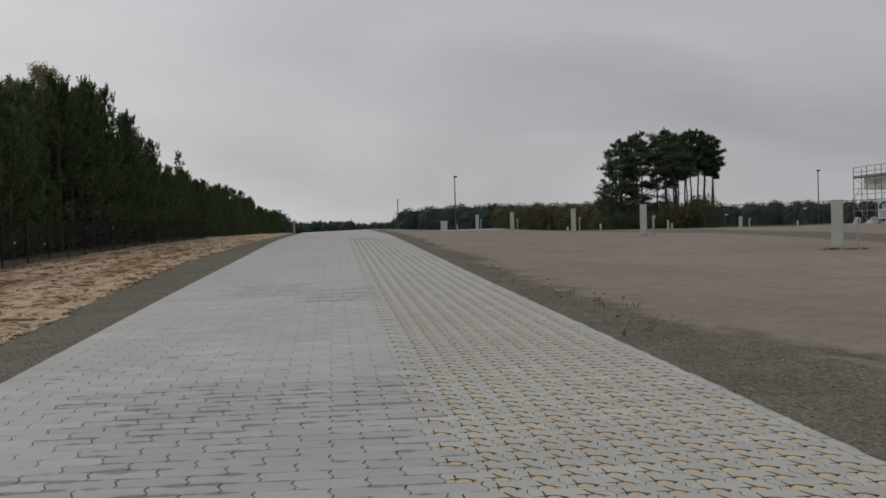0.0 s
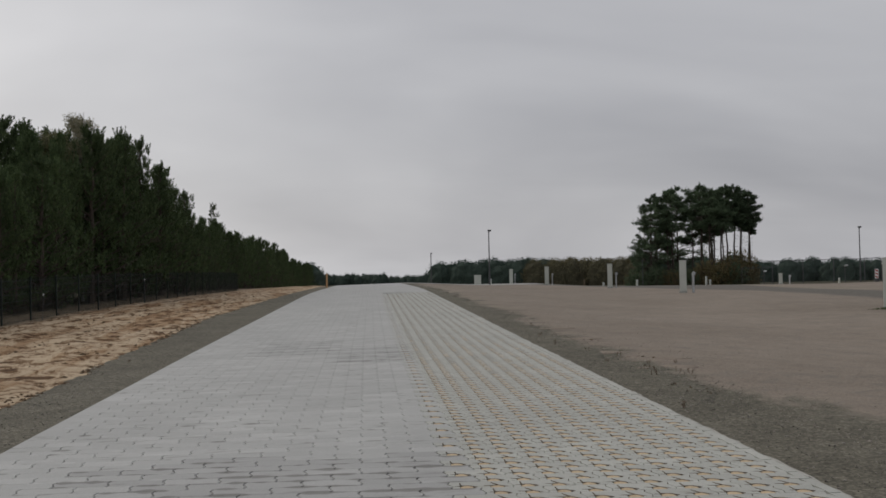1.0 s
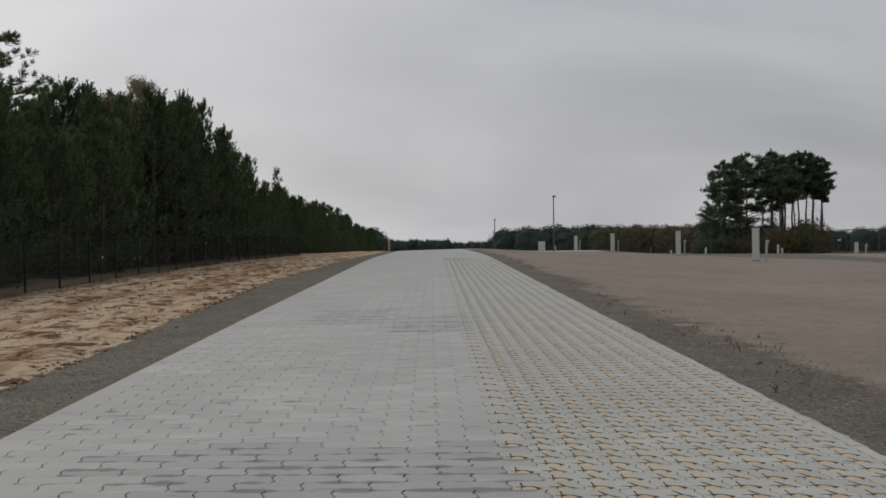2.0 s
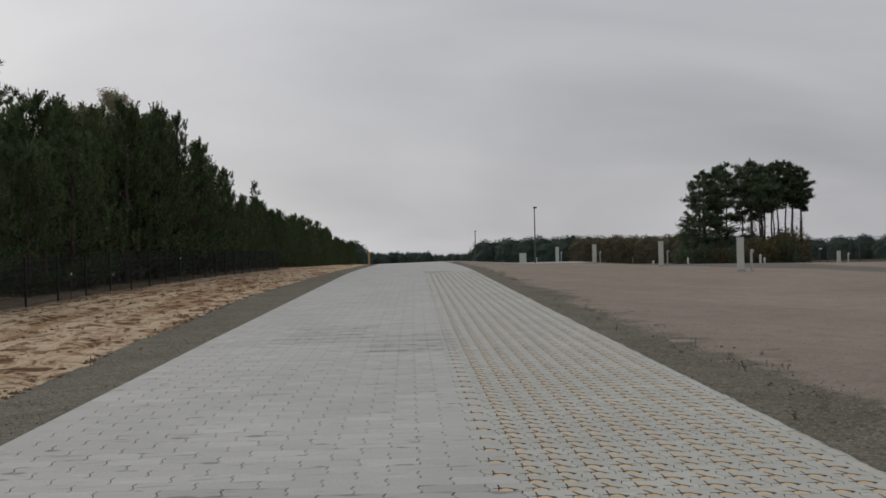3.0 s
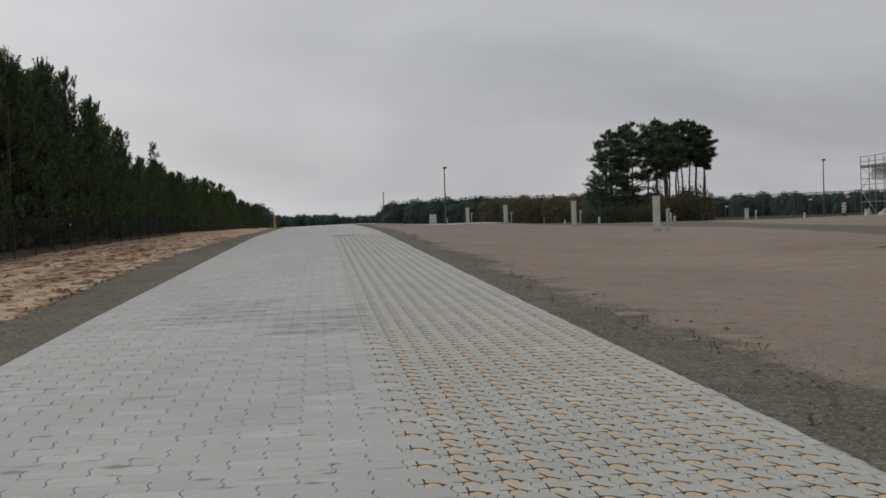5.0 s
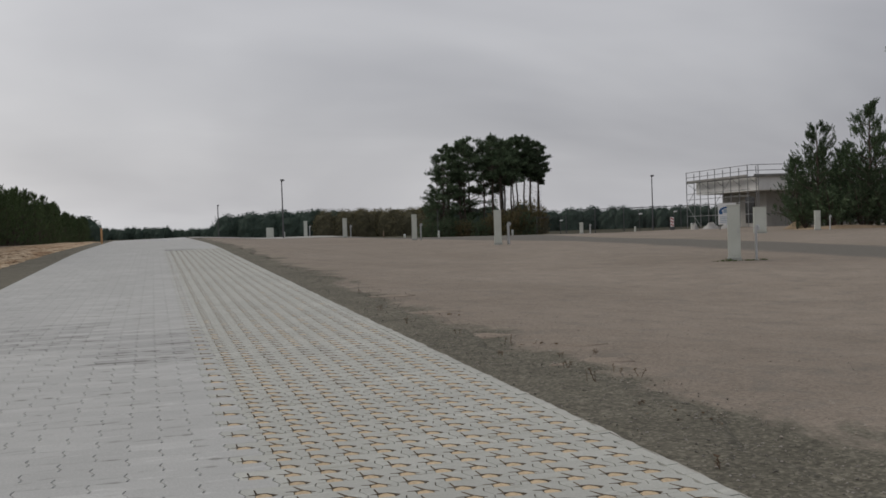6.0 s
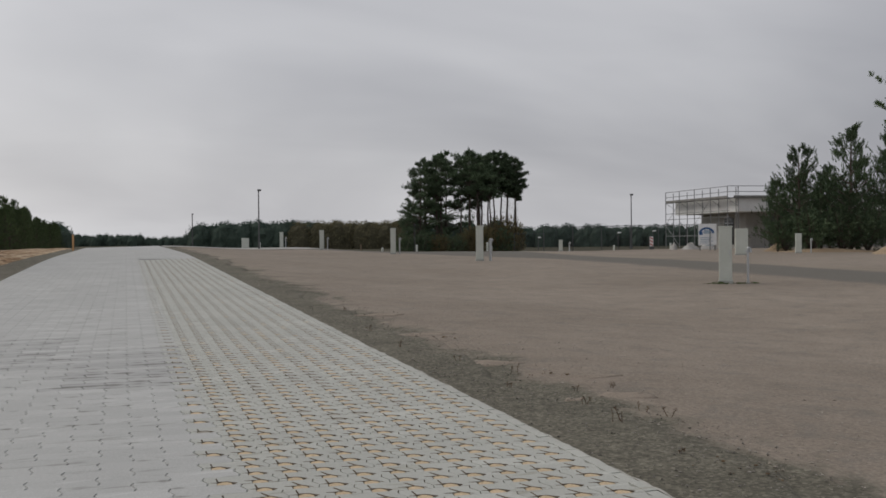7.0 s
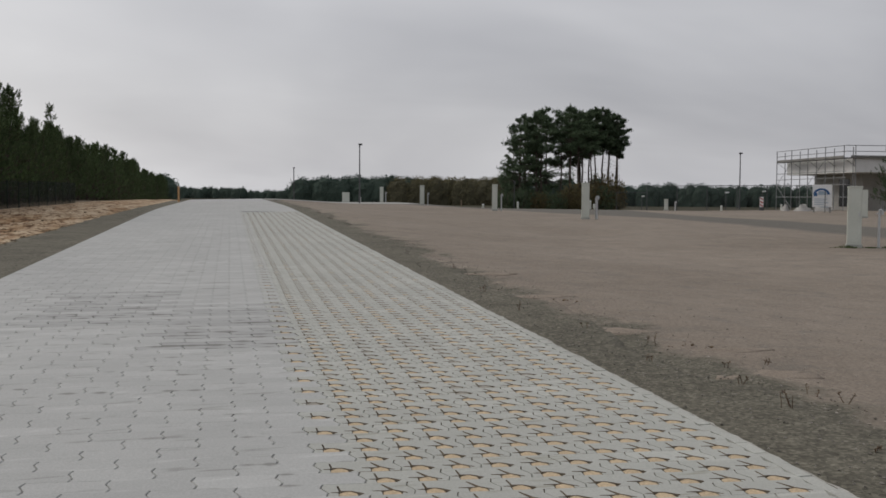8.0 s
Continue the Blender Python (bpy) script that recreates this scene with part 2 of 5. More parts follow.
def lot_material():
    m, n, l, b = material("beige_gravel", 0.95, 0.0, 0.15)
    pos = n.new("ShaderNodeNewGeometry").outputs["Position"]
    f1 = noise_tex(n, l, pos, 0.11, 5.0, 0.6, 0.8)
    f2 = noise_tex(n, l, pos, 1.3, 5.0, 0.65, 0.4)
    f3 = noise_tex(n, l, pos, 30.0, 4.0, 0.8)
    c = ramp(n, l, f1, [(0.3, (0.226, 0.190, 0.154)), (0.7, (0.290, 0.246, 0.203))])
    c = mix(n, l, 1.0, c, ramp(n, l, f2, [(0.3, grey(0.90)), (0.7, grey(1.12))]), "MULTIPLY")
    c = mix(n, l, 1.0, c, ramp(n, l, f3, [(0.28, grey(0.6)), (0.5, grey(1.0)), (0.70, grey(1.35))]), "MULTIPLY")
    # patches where grey stone shows through, and pale grit
    f7 = noise_tex(n, l, pos, 2.2, 6.0, 0.72, 0.6)
    c = mix(n, l, ramp(n, l, f7, [(0.50, grey(0.0)), (0.68, grey(0.55))]), c, (0.165, 0.155, 0.138))
    f8 = noise_tex(n, l, pos, 55.0, 2.0, 0.6)
    c = mix(n, l, ramp(n, l, f8, [(0.62, grey(0.0)), (0.70, grey(0.6))]), c, (0.40, 0.37, 0.33))
    # washed-out sand in shallow hollows
    f4 = noise_tex(n, l, pos, 0.8, 6.0, 0.75, 0.9)
    c = mix(n, l, ramp(n, l, f4, [(0.57, grey(0.0)), (0.72, grey(0.55))]), c, (0.33, 0.285, 0.235))
    # grey rolled stone of a track that crosses the lot
    sx = n.new("ShaderNodeSeparateXYZ")
    l.new(pos, sx.inputs[0])
    side = math_node(n, l, "ABSOLUTE", math_node(n, l, "SUBTRACT", sx.outputs["X"], 23.75))
    f5 = noise_tex(n, l, pos, 0.7, 6.0, 0.7, 0.6)
    on = math_node(n, l, "SUBTRACT", math_node(n, l, "ADD", math_node(n, l, "ADD", math_node(n, l, "DIVIDE", f5, 0.8), 2.05), ramp_value(n, l, sx.outputs["Y"], 54.0, 90.0, 6.0)), side)
    c = mix(n, l, ramp(n, l, on, [(0.2, grey(0.0)), (0.9, grey(1.0))]), c, mix(n, l, 1.0, (0.152, 0.142, 0.124), ramp(n, l, f3, [(0.28, grey(0.6)), (0.5, grey(1.0)), (0.70, grey(1.35))]), "MULTIPLY"))
    # dark gravel spread along the road thins out raggedly into the lot
    sp = n.new("ShaderNodeSeparateXYZ")
    l.new(pos, sp.inputs[0])
    drift = math_node(n, l, "MAXIMUM", math_node(n, l, "SUBTRACT", math_node(n, l, "DIVIDE", sp.outputs["Y"], 182.0), 0.11), 0.0)
    # the spread is wider on the near stretch
    wide = ramp_value(n, l, sp.outputs["Y"], 16.0, 10.5, 0.75)
    away = math_node(n, l, "SUBTRACT", math_node(n, l, "SUBTRACT", sp.outputs["X"], math_node(n, l, "ADD", drift, wide)), 6.55)
    mp = n.new("ShaderNodeMapping")
    mp.inputs["Scale"].default_value = (0.8, 0.55, 1.0)
    l.new(pos, mp.inputs[0])
    rag = math_node(n, l, "SUBTRACT", noise_tex(n, l, mp.outputs[0], 1.15, 7.0, 0.68, 0.5), 0.5)
    gone = math_node(n, l, "ADD", away, math_node(n, l, "DIVIDE", rag, 0.30))
    c = mix(n, l, ramp(n, l, math_node(n, l, "ADD", gone, 0.5), [(0.32, grey(0.0)), (0.72, grey(1.0))]), gravel_colour(n, l, pos, (0.107, 0.100, 0.078), (0.170, 0.158, 0.125)), c)
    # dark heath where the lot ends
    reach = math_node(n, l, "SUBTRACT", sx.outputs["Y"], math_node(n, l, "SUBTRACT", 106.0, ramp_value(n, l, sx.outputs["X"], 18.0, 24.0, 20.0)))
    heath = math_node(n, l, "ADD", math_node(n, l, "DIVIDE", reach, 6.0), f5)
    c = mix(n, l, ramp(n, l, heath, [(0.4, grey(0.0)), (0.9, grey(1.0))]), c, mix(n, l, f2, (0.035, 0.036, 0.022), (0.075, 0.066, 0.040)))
    l.new(c, b.inputs["Base Color"])
    bump(n, l, b, f3, 0.6, 0.012)
    return m


def verge_material():
    m, n, l, b = material("dug_sand", 0.95, 0.0, 0.15)
    pos = n.new("ShaderNodeNewGeometry").outputs["Position"]
    f1 = noise_tex(n, l, pos, 0.5, 6.0, 0.7, 1.0)
    f2 = noise_tex(n, l, pos, 3.0, 5.0, 0.7, 0.8)
    f3 = noise_tex(n, l, pos, 40.0, 3.0, 0.7)
    sand = ramp(n, l, f1, [(0.25, (0.38, 0.285, 0.19)), (0.5, (0.52, 0.41, 0.285)), (0.8, (0.60, 0.485, 0.35))])
    # streaks of dark topsoil mixed into the sand
    ms = n.new("ShaderNodeMapping")
    ms.inputs["Scale"].default_value = (1.0, 0.62, 1.0)
    l.new(pos, ms.inputs[0])
    fs = noise_tex(n, l, ms.outputs[0], 2.5, 7.0, 0.70, 0.9)
    soil = ramp(n, l, fs, [(0.37, (0.17, 0.115, 0.08)), (0.44, (0.42, 0.33, 0.25)), (0.50, (0.92, 0.90, 0.88)), (0.56, grey(1.0)), (0.72, grey(1.08))])
    c = mix(n, l, 1.0, sand, soil, "MULTIPLY")
    c = mix(n, l, 1.0, c, ramp(n, l, f3, [(0.3, grey(0.86)), (0.7, grey(1.1))]), "MULTIPLY")
    f5 = noise_tex(n, l, pos, 7.0, 3.0, 0.6, 0.5)
    c = mix(n, l, 1.0, c, ramp(n, l, f5, [(0.33, (0.36, 0.28, 0.21)), (0.40, grey(1.0))]), "MULTIPLY")
    # reddish bands of turned-over soil that run along the strip
    mp = n.new("ShaderNodeMapping")
    mp.inputs["Scale"].default_value = (0.75, 0.085, 1.0)
    l.new(pos, mp.inputs[0])
    f6 = noise_tex(n, l, mp.outputs[0], 1.5, 5.0, 0.62, 0.5)
    c = mix(n, l, 1.0, c, ramp(n, l, f6, [(0.37, (0.62, 0.50, 0.40)), (0.45, (0.80, 0.72, 0.64)), (0.50, grey(1.0))]), "MULTIPLY")
    # withered grass and needles creep in from the fence
    sp = n.new("ShaderNodeSeparateXYZ")
    l.new(pos, sp.inputs[0])
    f4 = noise_tex(n, l, pos, 0.9, 6.0, 0.72, 0.8)
    near = math_node(n, l, "ADD", f4, math_node(n, l, "DIVIDE", math_node(n, l, "ADD", sp.outputs["X"], 6.3), -3.0))
    c = mix(n, l, ramp(n, l, near, [(0.55, grey(0.0)), (0.85, grey(0.85))]), c, (0.185, 0.150, 0.105))
    l.new(c, b.inputs["Base Color"])
    bump(n, l, b, f2, 0.6, 0.04)
    return m


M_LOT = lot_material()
M_VERGE = verge_material()
M_MOUND = two_scale("heaped_sand", (0.28, 0.21, 0.14), (0.40, 0.305, 0.205), 0.8, 25.0, 0.95, 0.02, 0.25)
M_FLOOR = two_scale("forest_floor", (0.05, 0.042, 0.028), (0.11, 0.09, 0.05), 0.8, 12.0, 0.95, 0.03, 0.4)
M_BARK = two_scale("pine_bark", (0.062, 0.051, 0.043), (0.135, 0.108, 0.088), 2.0, 20.0, 0.95, 0.02, 0.4)
M_BIRCHBARK = two_scale("birch_bark", (0.3, 0.29, 0.27), (0.6, 0.58, 0.55), 3.0, 20.0, 0.8, 0.01, 0.3)
M_WEED = two_scale("dry_stalk", (0.10, 0.07, 0.05), (0.17, 0.12, 0.08), 8.0, 60.0, 0.9)
M_GREEN = two_scale("low_weed", (0.05, 0.075, 0.025), (0.09, 0.12, 0.05), 8.0, 60.0, 0.8)


def leaf_material(name, a, c, rough=0.7):
    m, n, l, b = material(name, rough, 0.0, 0.2)
    isl = n.new("ShaderNodeNewGeometry").outputs["Random Per Island"]
    oi = n.new("ShaderNodeObjectInfo").outputs["Random"]
    col = ramp(n, l, isl, [(0.0, a), (1.0, c)])
    l.new(mix(n, l, 1.0, col, ramp(n, l, oi, [(0.0, grey(0.75)), (1.0, grey(1.2))]), "MULTIPLY"), b.inputs["Base Color"])
    return m


M_NEEDLE = leaf_material("pine_needles", (0.050, 0.080, 0.034), (0.118, 0.165, 0.068))
M_NEEDLE_DARK = leaf_material("pine_needles_dark", (0.042, 0.068, 0.038), (0.100, 0.145, 0.072))
# Paler, bluer needles: aerial haze is mixed into the colour.
M_NEEDLE_FAR = leaf_material("pine_needles_hazed", (0.062, 0.094, 0.056), (0.125, 0.17, 0.092))
M_BIRCH = leaf_material("birch_leaves", (0.20, 0.195, 0.13), (0.36, 0.33, 0.22))
M_SHRUB = leaf_material("autumn_shrub", (0.115, 0.098, 0.045), (0.20, 0.162, 0.078))
# Far woods: leaf colours tuned with distance haze put in.
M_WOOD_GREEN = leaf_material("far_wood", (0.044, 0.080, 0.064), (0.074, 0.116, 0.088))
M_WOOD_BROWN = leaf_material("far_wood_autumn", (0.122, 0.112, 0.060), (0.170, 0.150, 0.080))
# Crown cores: twigs coloured dark, so shade shows between the leaves.
M_TWIG_SHADE = two_scale("shaded_twigs", (0.036, 0.054, 0.044), (0.060, 0.082, 0.064), 1.0, 6.0, 0.95, 0.02, 0.3)
M_TWIG_SHADE_BROWN = two_scale("shaded_autumn_twigs", (0.052, 0.050, 0.031), (0.084, 0.077, 0.047), 1.0, 6.0, 0.95, 0.02, 0.3)
M_PILLAR = two_scale("pillar_panel", (0.48, 0.50, 0.45), (0.55, 0.57, 0.52), 1.5, 30.0, 0.6, 0.001, 0.06, 0.4)
M_PILLAR_CAP = two_scale("pillar_cap", (0.33, 0.34, 0.31), (0.40, 0.41, 0.38), 2.0, 40.0, 0.6, 0.001, 0.1)
M_STEEL = two_scale("galvanised_steel", (0.42, 0.43, 0.44), (0.55, 0.56, 0.57), 4.0, 50.0, 0.45, 0.001, 0.15, 0.5, 0.7)
M_POLE = two_scale("grey_pole_paint", (0.07, 0.072, 0.075), (0.10, 0.10, 0.105), 2.0, 30.0, 0.5, 0.001, 0.1)
M_FENCE = two_scale("fence_coating", (0.016, 0.025, 0.022), (0.025, 0.036, 0.032), 2.0, 30.0, 0.5, 0.001, 0.1)
M_STAKE = two_scale("weathered_wood", (0.16, 0.12, 0.085), (0.24, 0.185, 0.135), 4.0, 40.0, 0.9)
M_ORANGE = two_scale("worn_orange", (0.48, 0.27, 0.13), (0.58, 0.36, 0.19), 4.0, 40.0, 0.8)
M_WHITE = two_scale("white_paint", (0.68, 0.69, 0.70), (0.8, 0.8, 0.8), 2.0, 30.0, 0.6, 0.001, 0.06)
M_BLUE = two_scale("blue_print", (0.03, 0.09, 0.22), (0.05, 0.13, 0.30), 3.0, 30.0, 0.5, 0.001, 0.06)
M_PALEBLUE = two_scale("pale_print", (0.30, 0.38, 0.46), (0.38, 0.45, 0.52), 3.0, 30.0, 0.5, 0.001, 0.06)
M_RED = two_scale("red_stripe", (0.42, 0.05, 0.04), (0.5, 0.08, 0.06), 3.0, 30.0, 0.6, 0.001, 0.06)
M_FASCIA = two_scale("pale_fascia", (0.58, 0.58, 0.57), (0.68, 0.68, 0.67), 0.8, 15.0, 0.8, 0.002, 0.06)
M_BLOCKWALL = two_scale("raw_wall", (0.32, 0.31, 0.29), (0.42, 0.41, 0.39), 0.9, 14.0, 0.9, 0.004, 0.12)
M_DARKGLASS = two_scale("dark_opening", (0.02, 0.022, 0.025), (0.035, 0.037, 0.04), 1.0, 10.0, 0.15, 0.0005, 0.05, 0.5)
M_TUBE = two_scale("weathered_tube", (0.16, 0.165, 0.17), (0.24, 0.245, 0.25), 3.0, 40.0, 0.5, 0.001, 0.12, 0.4)
M_PLANK = two_scale("scaffold_plank", (0.17, 0.168, 0.16), (0.25, 0.248, 0.238), 1.5, 20.0, 0.9)
M_RUBBLE = two_scale("pale_rubble", (0.27, 0.26, 0.245), (0.40, 0.39, 0.37), 2.0, 20.0, 0.9)

# ---- mesh helpers ----
def smooth(a, b, v):
    t = min(1.0, max(0.0, (v - a) / (b - a)))
    return t * t * (3 - 2 * t)


def G(y):
    """Height of the road's middle: a ramp that eases, crests and falls away."""
    def run(a, b, s0, s1):
        """Rise between a and b, up to y, with a slope that changes evenly."""
        u = min(b, max(a, y)) - a
        return s0 * u + (s1 - s0) * u * u / (2 * (b - a))
    low = 0.0195 * (max(y, -60.0) - 46.0) if y < 46 else 0.0
    return low + run(46, 62, 0.0195, 0.0064) + run(62, 92, 0.0064, 0.0064) + run(92, 112, 0.0064, -0.02) + run(112, 160, -0.02, -0.02) + run(160, 200, -0.02, 0.0)


def H(x, y):
    """Height of the ground: the road leans to one side, the lot lies lower and falls off behind its far edge."""
    z = G(y)
    x -= bend(y)
    if x < 5.61:
        return z + 0.02 * (max(x, -7.0) - 2.8)
    u = smooth(5.61, 13.0, x)
    lot = -0.225 - 0.10 * smooth(46, 62, y) - 0.010 * min(18.0, max(0.0, x - 17)) * smooth(35, 60, y)
    lot += 0.0026 * min(30.0, max(0.0, y - 62)) + 0.02 * smooth(46, 62, y)
    lot -= 0.012 * min(40.0, max(0.0, y - 104))
    lot -= 0.013 * min(60.0, max(0.0, y - 74)) * smooth(17.8, 21, x)
    lot -= 0.022 * min(30.0, max(0.0, y - 81)) * smooth(19, 24, x) * (1 - smooth(42, 46, x))
    return z + 0.056 * (1 - u) + lot * u


def bend(y):
    """The road drifts a little to one side in the distance."""
    return 0.0055 * max(0.0, min(y, 140.0) - 20.0)


def box(bm, c, s, rz=0.0, bevel=0.0, m=None):
    r = bmesh.ops.create_cube(bm, size=1.0)
    mat = pose(*c, 0, 0, rz) @ Matrix.Diagonal((*s, 1))
    if m is not None:
        mat = m @ mat
    bmesh.ops.transform(bm, matrix=mat, verts=r["verts"])
    if bevel:
        edges = list({e for v in r["verts"] for e in v.link_edges})
        bmesh.ops.bevel(bm, geom=edges, offset=bevel, segments=2, affect="EDGES", profile=0.6)


def tube(bm, p0, p1, r0, r1=None, n=8, cap=True):
    p0, p1 = Vector(p0), Vector(p1)
    r1 = r0 if r1 is None else r1
    d = (p1 - p0)
    if d.length < 1e-6:
        return
    q = d.to_track_quat("Z", "Y").to_matrix()
    a, b = [], []
    for i in range(n):
        t = 2 * math.pi * i / n
        o = Vector((math.cos(t), math.sin(t), 0))
        a.append(bm.verts.new(p0 + q @ (o * r0)))
        b.append(bm.verts.new(p1 + q @ (o * r1)))
    for i in range(n):
        j = (i + 1) % n
        bm.faces.new((a[i], a[j], b[j], b[i]))
    if cap:
        bm.faces.new(b)
        bm.faces.new(a[::-1])


def mesh_of(name, bm, mat, smooth=False):
    me = bpy.data.meshes.new(name)
    bm.to_mesh(me)
    bm.free()
    me.materials.append(mat)
    if smooth:
        for p in me.polygons:
            p.use_smooth = True
    return me


def part(name, bm, mat, parent, label="", smooth=False):
    ob = new(name, mesh_of(name, bm, mat, smooth))
    ob.parent = parent
    if label:
        ob["label"] = label
    return ob


def thing(name, x, y, z=None, rz=0.0, label="", category="", group="", kind=""):
    ob = new(name)
    ob.matrix_world = pose(x, y, H(x, y) if z is None else z, 0, 0, rz)
    return tagged(ob, label, category, group, kind)


def raw_mesh(name, verts, faces, mat, smooth=False):
    me = bpy.data.meshes.new(name)
    me.from_pydata(verts, [], faces)
    me.materials.append(mat)
    if smooth:
        for p in me.polygons:
            p.use_smooth = True
    me.update()
    return me


def grid(name, xs, ys, zf, mat, kind="structure", label="", smooth=True):
    """A sheet over xs(u, y) by ys with heights zf(x, y)."""
    verts, faces = [], []
    nx = len(xs(ys[0]))
    for y in ys:
        for x in xs(y):
            verts.append((x, y, zf(x, y)))
    for j in range(len(ys) - 1):
        for i in range(nx - 1):
            a = j * nx + i
            faces.append((a, a + 1, a + nx + 1, a + nx))
    ob = new(name, raw_mesh(name, verts, faces, mat, smooth))
    return tagged(ob, label, "", "", kind)


def steps(a, b, d):
    n = max(1, int(round((b - a) / d)))
    return [a + (b - a) * i / n for i in range(n + 1)]


def nz(x, y, s=1.0, o=0.0):
    return noise.noise(Vector((x * s + o, y * s - o, o)))


# ---- ground ----
GX = [-3000, -1500, -800, -400, -200, -120, -80, -50, -34, -26, -20, -16, -13, -11, -9, -7, -5, -3, -2, -1, -0.3, 5.9, 6.6, 7.4] + steps(8.2, 30, 0.9) + [32, 34, 37, 40, 45, 50, 56, 64, 75, 90, 120, 180, 300, 500, 900, 1600, 3000]
GY = [-1500, -600, -250, -100, -50, -20, -8, -2] + steps(2, 60, 1.0) + [62, 65, 70, 76, 84, 94, 110, 130, 160, 200, 260, 350, 500, 800, 1300, 2200, 4000]


def ground_z(x, y):
    z = H(x, y)
    if -1.5 < x - bend(y) < 6.5 and y < 420:
        return z - 0.07
    if abs(x) < 60 and y < 90:
        z += 0.02 * nz(x, y, 0.35, 3.0) - 0.02
    return z


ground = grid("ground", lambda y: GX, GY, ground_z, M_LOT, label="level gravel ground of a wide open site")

# woodland soil beyond the fence
grid("ground_woodland", lambda y: [-600, -120, -40, -20, -14, -11, -9.2], [-60, -20] + steps(0, 140, 4) + [180, 300, 700], lambda x, y: H(x, y) + 0.03 + (0.10 * nz(x, y, 0.3, 9.0) if x > -100 else 0), M_FLOOR, label="dark needle-covered woodland soil")


def left_edge(y):
    return bend(y) - 0.92 - 0.034 * (max(0.0, min(y, 32) - 15) - 13 * smooth(32, 56, y)) + 0.10 * nz(0, y, 0.6, 5.0) + 0.05 * nz(0, y, 2.3, 8.0)


def verge_z(x, y):
    e = left_edge(y)
    inn = min(1.0, max(0.0, (e - x) / 0.5))
    hump = 0.05 * math.sin(min(1.0, max(0.0, (e - x) / 5.5)) * math.pi)
    far = 1.0 if y < 70 else 0.5
    return H(x, y) - 0.022 + inn * (0.04 + hump + far * (0.06 * nz(x, y, 0.9, 1.0) + 0.042 * nz(x, y, 2.2, 4.0) + 0.018 * nz(x, y, 6.0, 2.0)))


def verge_xs(y):
    e = left_edge(y) + 0.02
    return [e - 8.8 * (i / 60.0) for i in range(61)][::-1]


grid("verge_sand", verge_xs, [-20, -8, 0, 4] + steps(7, 48, 0.16) + steps(48.6, 90, 0.8) + [100, 120, 150, 190, 240], verge_z, M_VERGE, label="strip of loose dug-over yellow sand beside the paved road")


def strip_left(y):
    e = left_edge(y) - 0.12
    return [e + (bend(y) + ROAD_L + 0.02 - e) * i / 6 for i in range(7)]


grid("gravel_strip_left", strip_left, [-20, -8] + steps(0, 60, 0.35) + [70, 90, 120, 160, 240], lambda x, y: H(x, y) - 0.014 + 0.006 * nz(x, y, 3.0, 2.0), M_GRAVEL, label="narrow strip of dark grey gravel along the paving")


def right_edge(y):
    return bend(y) + 6.46 + 0.16 * math.cos((y - 14.0) / 5.2 * 2 * math.pi) + 0.25 * nz(2.0, y, 1.1, 4.0) + 0.12 * nz(3.0, y, 3.5, 6.0)


def strip_right(y):
    e = right_edge(y)
    r = bend(y) + ROAD_R - 0.02
    return [r + (e - r) * i / 8 for i in range(9)]


def strip_right_z(x, y):
    u = (x - bend(y) - ROAD_R) / max(0.2, right_edge(y) - bend(y) - ROAD_R)
    return H(x, y) - 0.012 + 0.008 * nz(x, y, 2.5, 3.0) - (0.06 if u > 0.95 else 0.0)


grid("gravel_strip_right", strip_right, [-20, -8] + steps(0, 60, 0.14) + [70, 90, 120, 160, 240], strip_right_z, M_LOT, label="ragged strip of dark grey gravel between paving and lot")

# grey service track across the lot
def track_xs(y):
    a = 21.6 + 0.25 * nz(0, y, 0.4, 2.0)
    b = 25.9 + 0.25 * nz(5, y, 0.4, 6.0)
    return [a + (b - a) * i / 5 for i in range(6)]


grid("service_track", track_xs, [-10] + steps(0, 66, 1.0) + [75, 90, 120, 170], lambda x, y: H(x, y) - 0.02 + 0.02 * nz(x, y, 0.35, 3.0) + (0.006 if 22.2 < x < 25.3 else -0.06), M_LOT, label="grey rolled gravel track crossing the beige lot")

# pale paved side path that leaves the road on the crest
M_SIDE = two_scale("pale_side_paving", (0.33, 0.325, 0.30), (0.41, 0.405, 0.38), 0.5, 9.0, 0.9, 0.002, 0.1)
grid("side_path", lambda y: [5.75 + bend(y) + (12.0 + 0.4 * nz(3.0, y, 0.4, 1.0) - bend(y)) * i / 20 for i in range(21)], steps(86.5, 103.0, 0.5), lambda x, y: H(x, y) + 0.012, M_SIDE, label="pale paved side path crossing the crest of the lot")

# ---- paving ----

# Outline of the two kinds of opening, and the sand that fills each of them.
SLIT_A = ((-0.040, -1), (-0.038, -0.040), (-0.068, -0.034), (-0.068, -0.026), (-0.034, -0.024), (-0.035, 0.060), (-0.026, 0.060), (-0.024, -0.010), (0.022, -0.014), (0.074, -0.058), (0.070, -0.065), (0.046, -1))
SLIT_B = ((-0.040, -1), (-0.038, -0.040), (-0.076, -0.032), (-0.076, -0.024), (-0.002, -0.024), (-0.028, 0.060), (-0.019, 0.062), (0.018, -0.016), (0.072, -0.066), (0.067, -0.073), (0.048, -0.060), (0.046, -1))
SAND_A = ((-0.037, -1), (-0.034, -0.050), (-0.020, -0.036), (0.000, -0.022), (0.018, -0.024), (0.041, -0.054), (0.043, -1))
SAND_B = ((-0.037, -1), (-0.032, -0.050), (-0.016, -0.036), (0.000, -0.032), (0.014, -0.026), (0.041, -0.058), (0.043, -1))


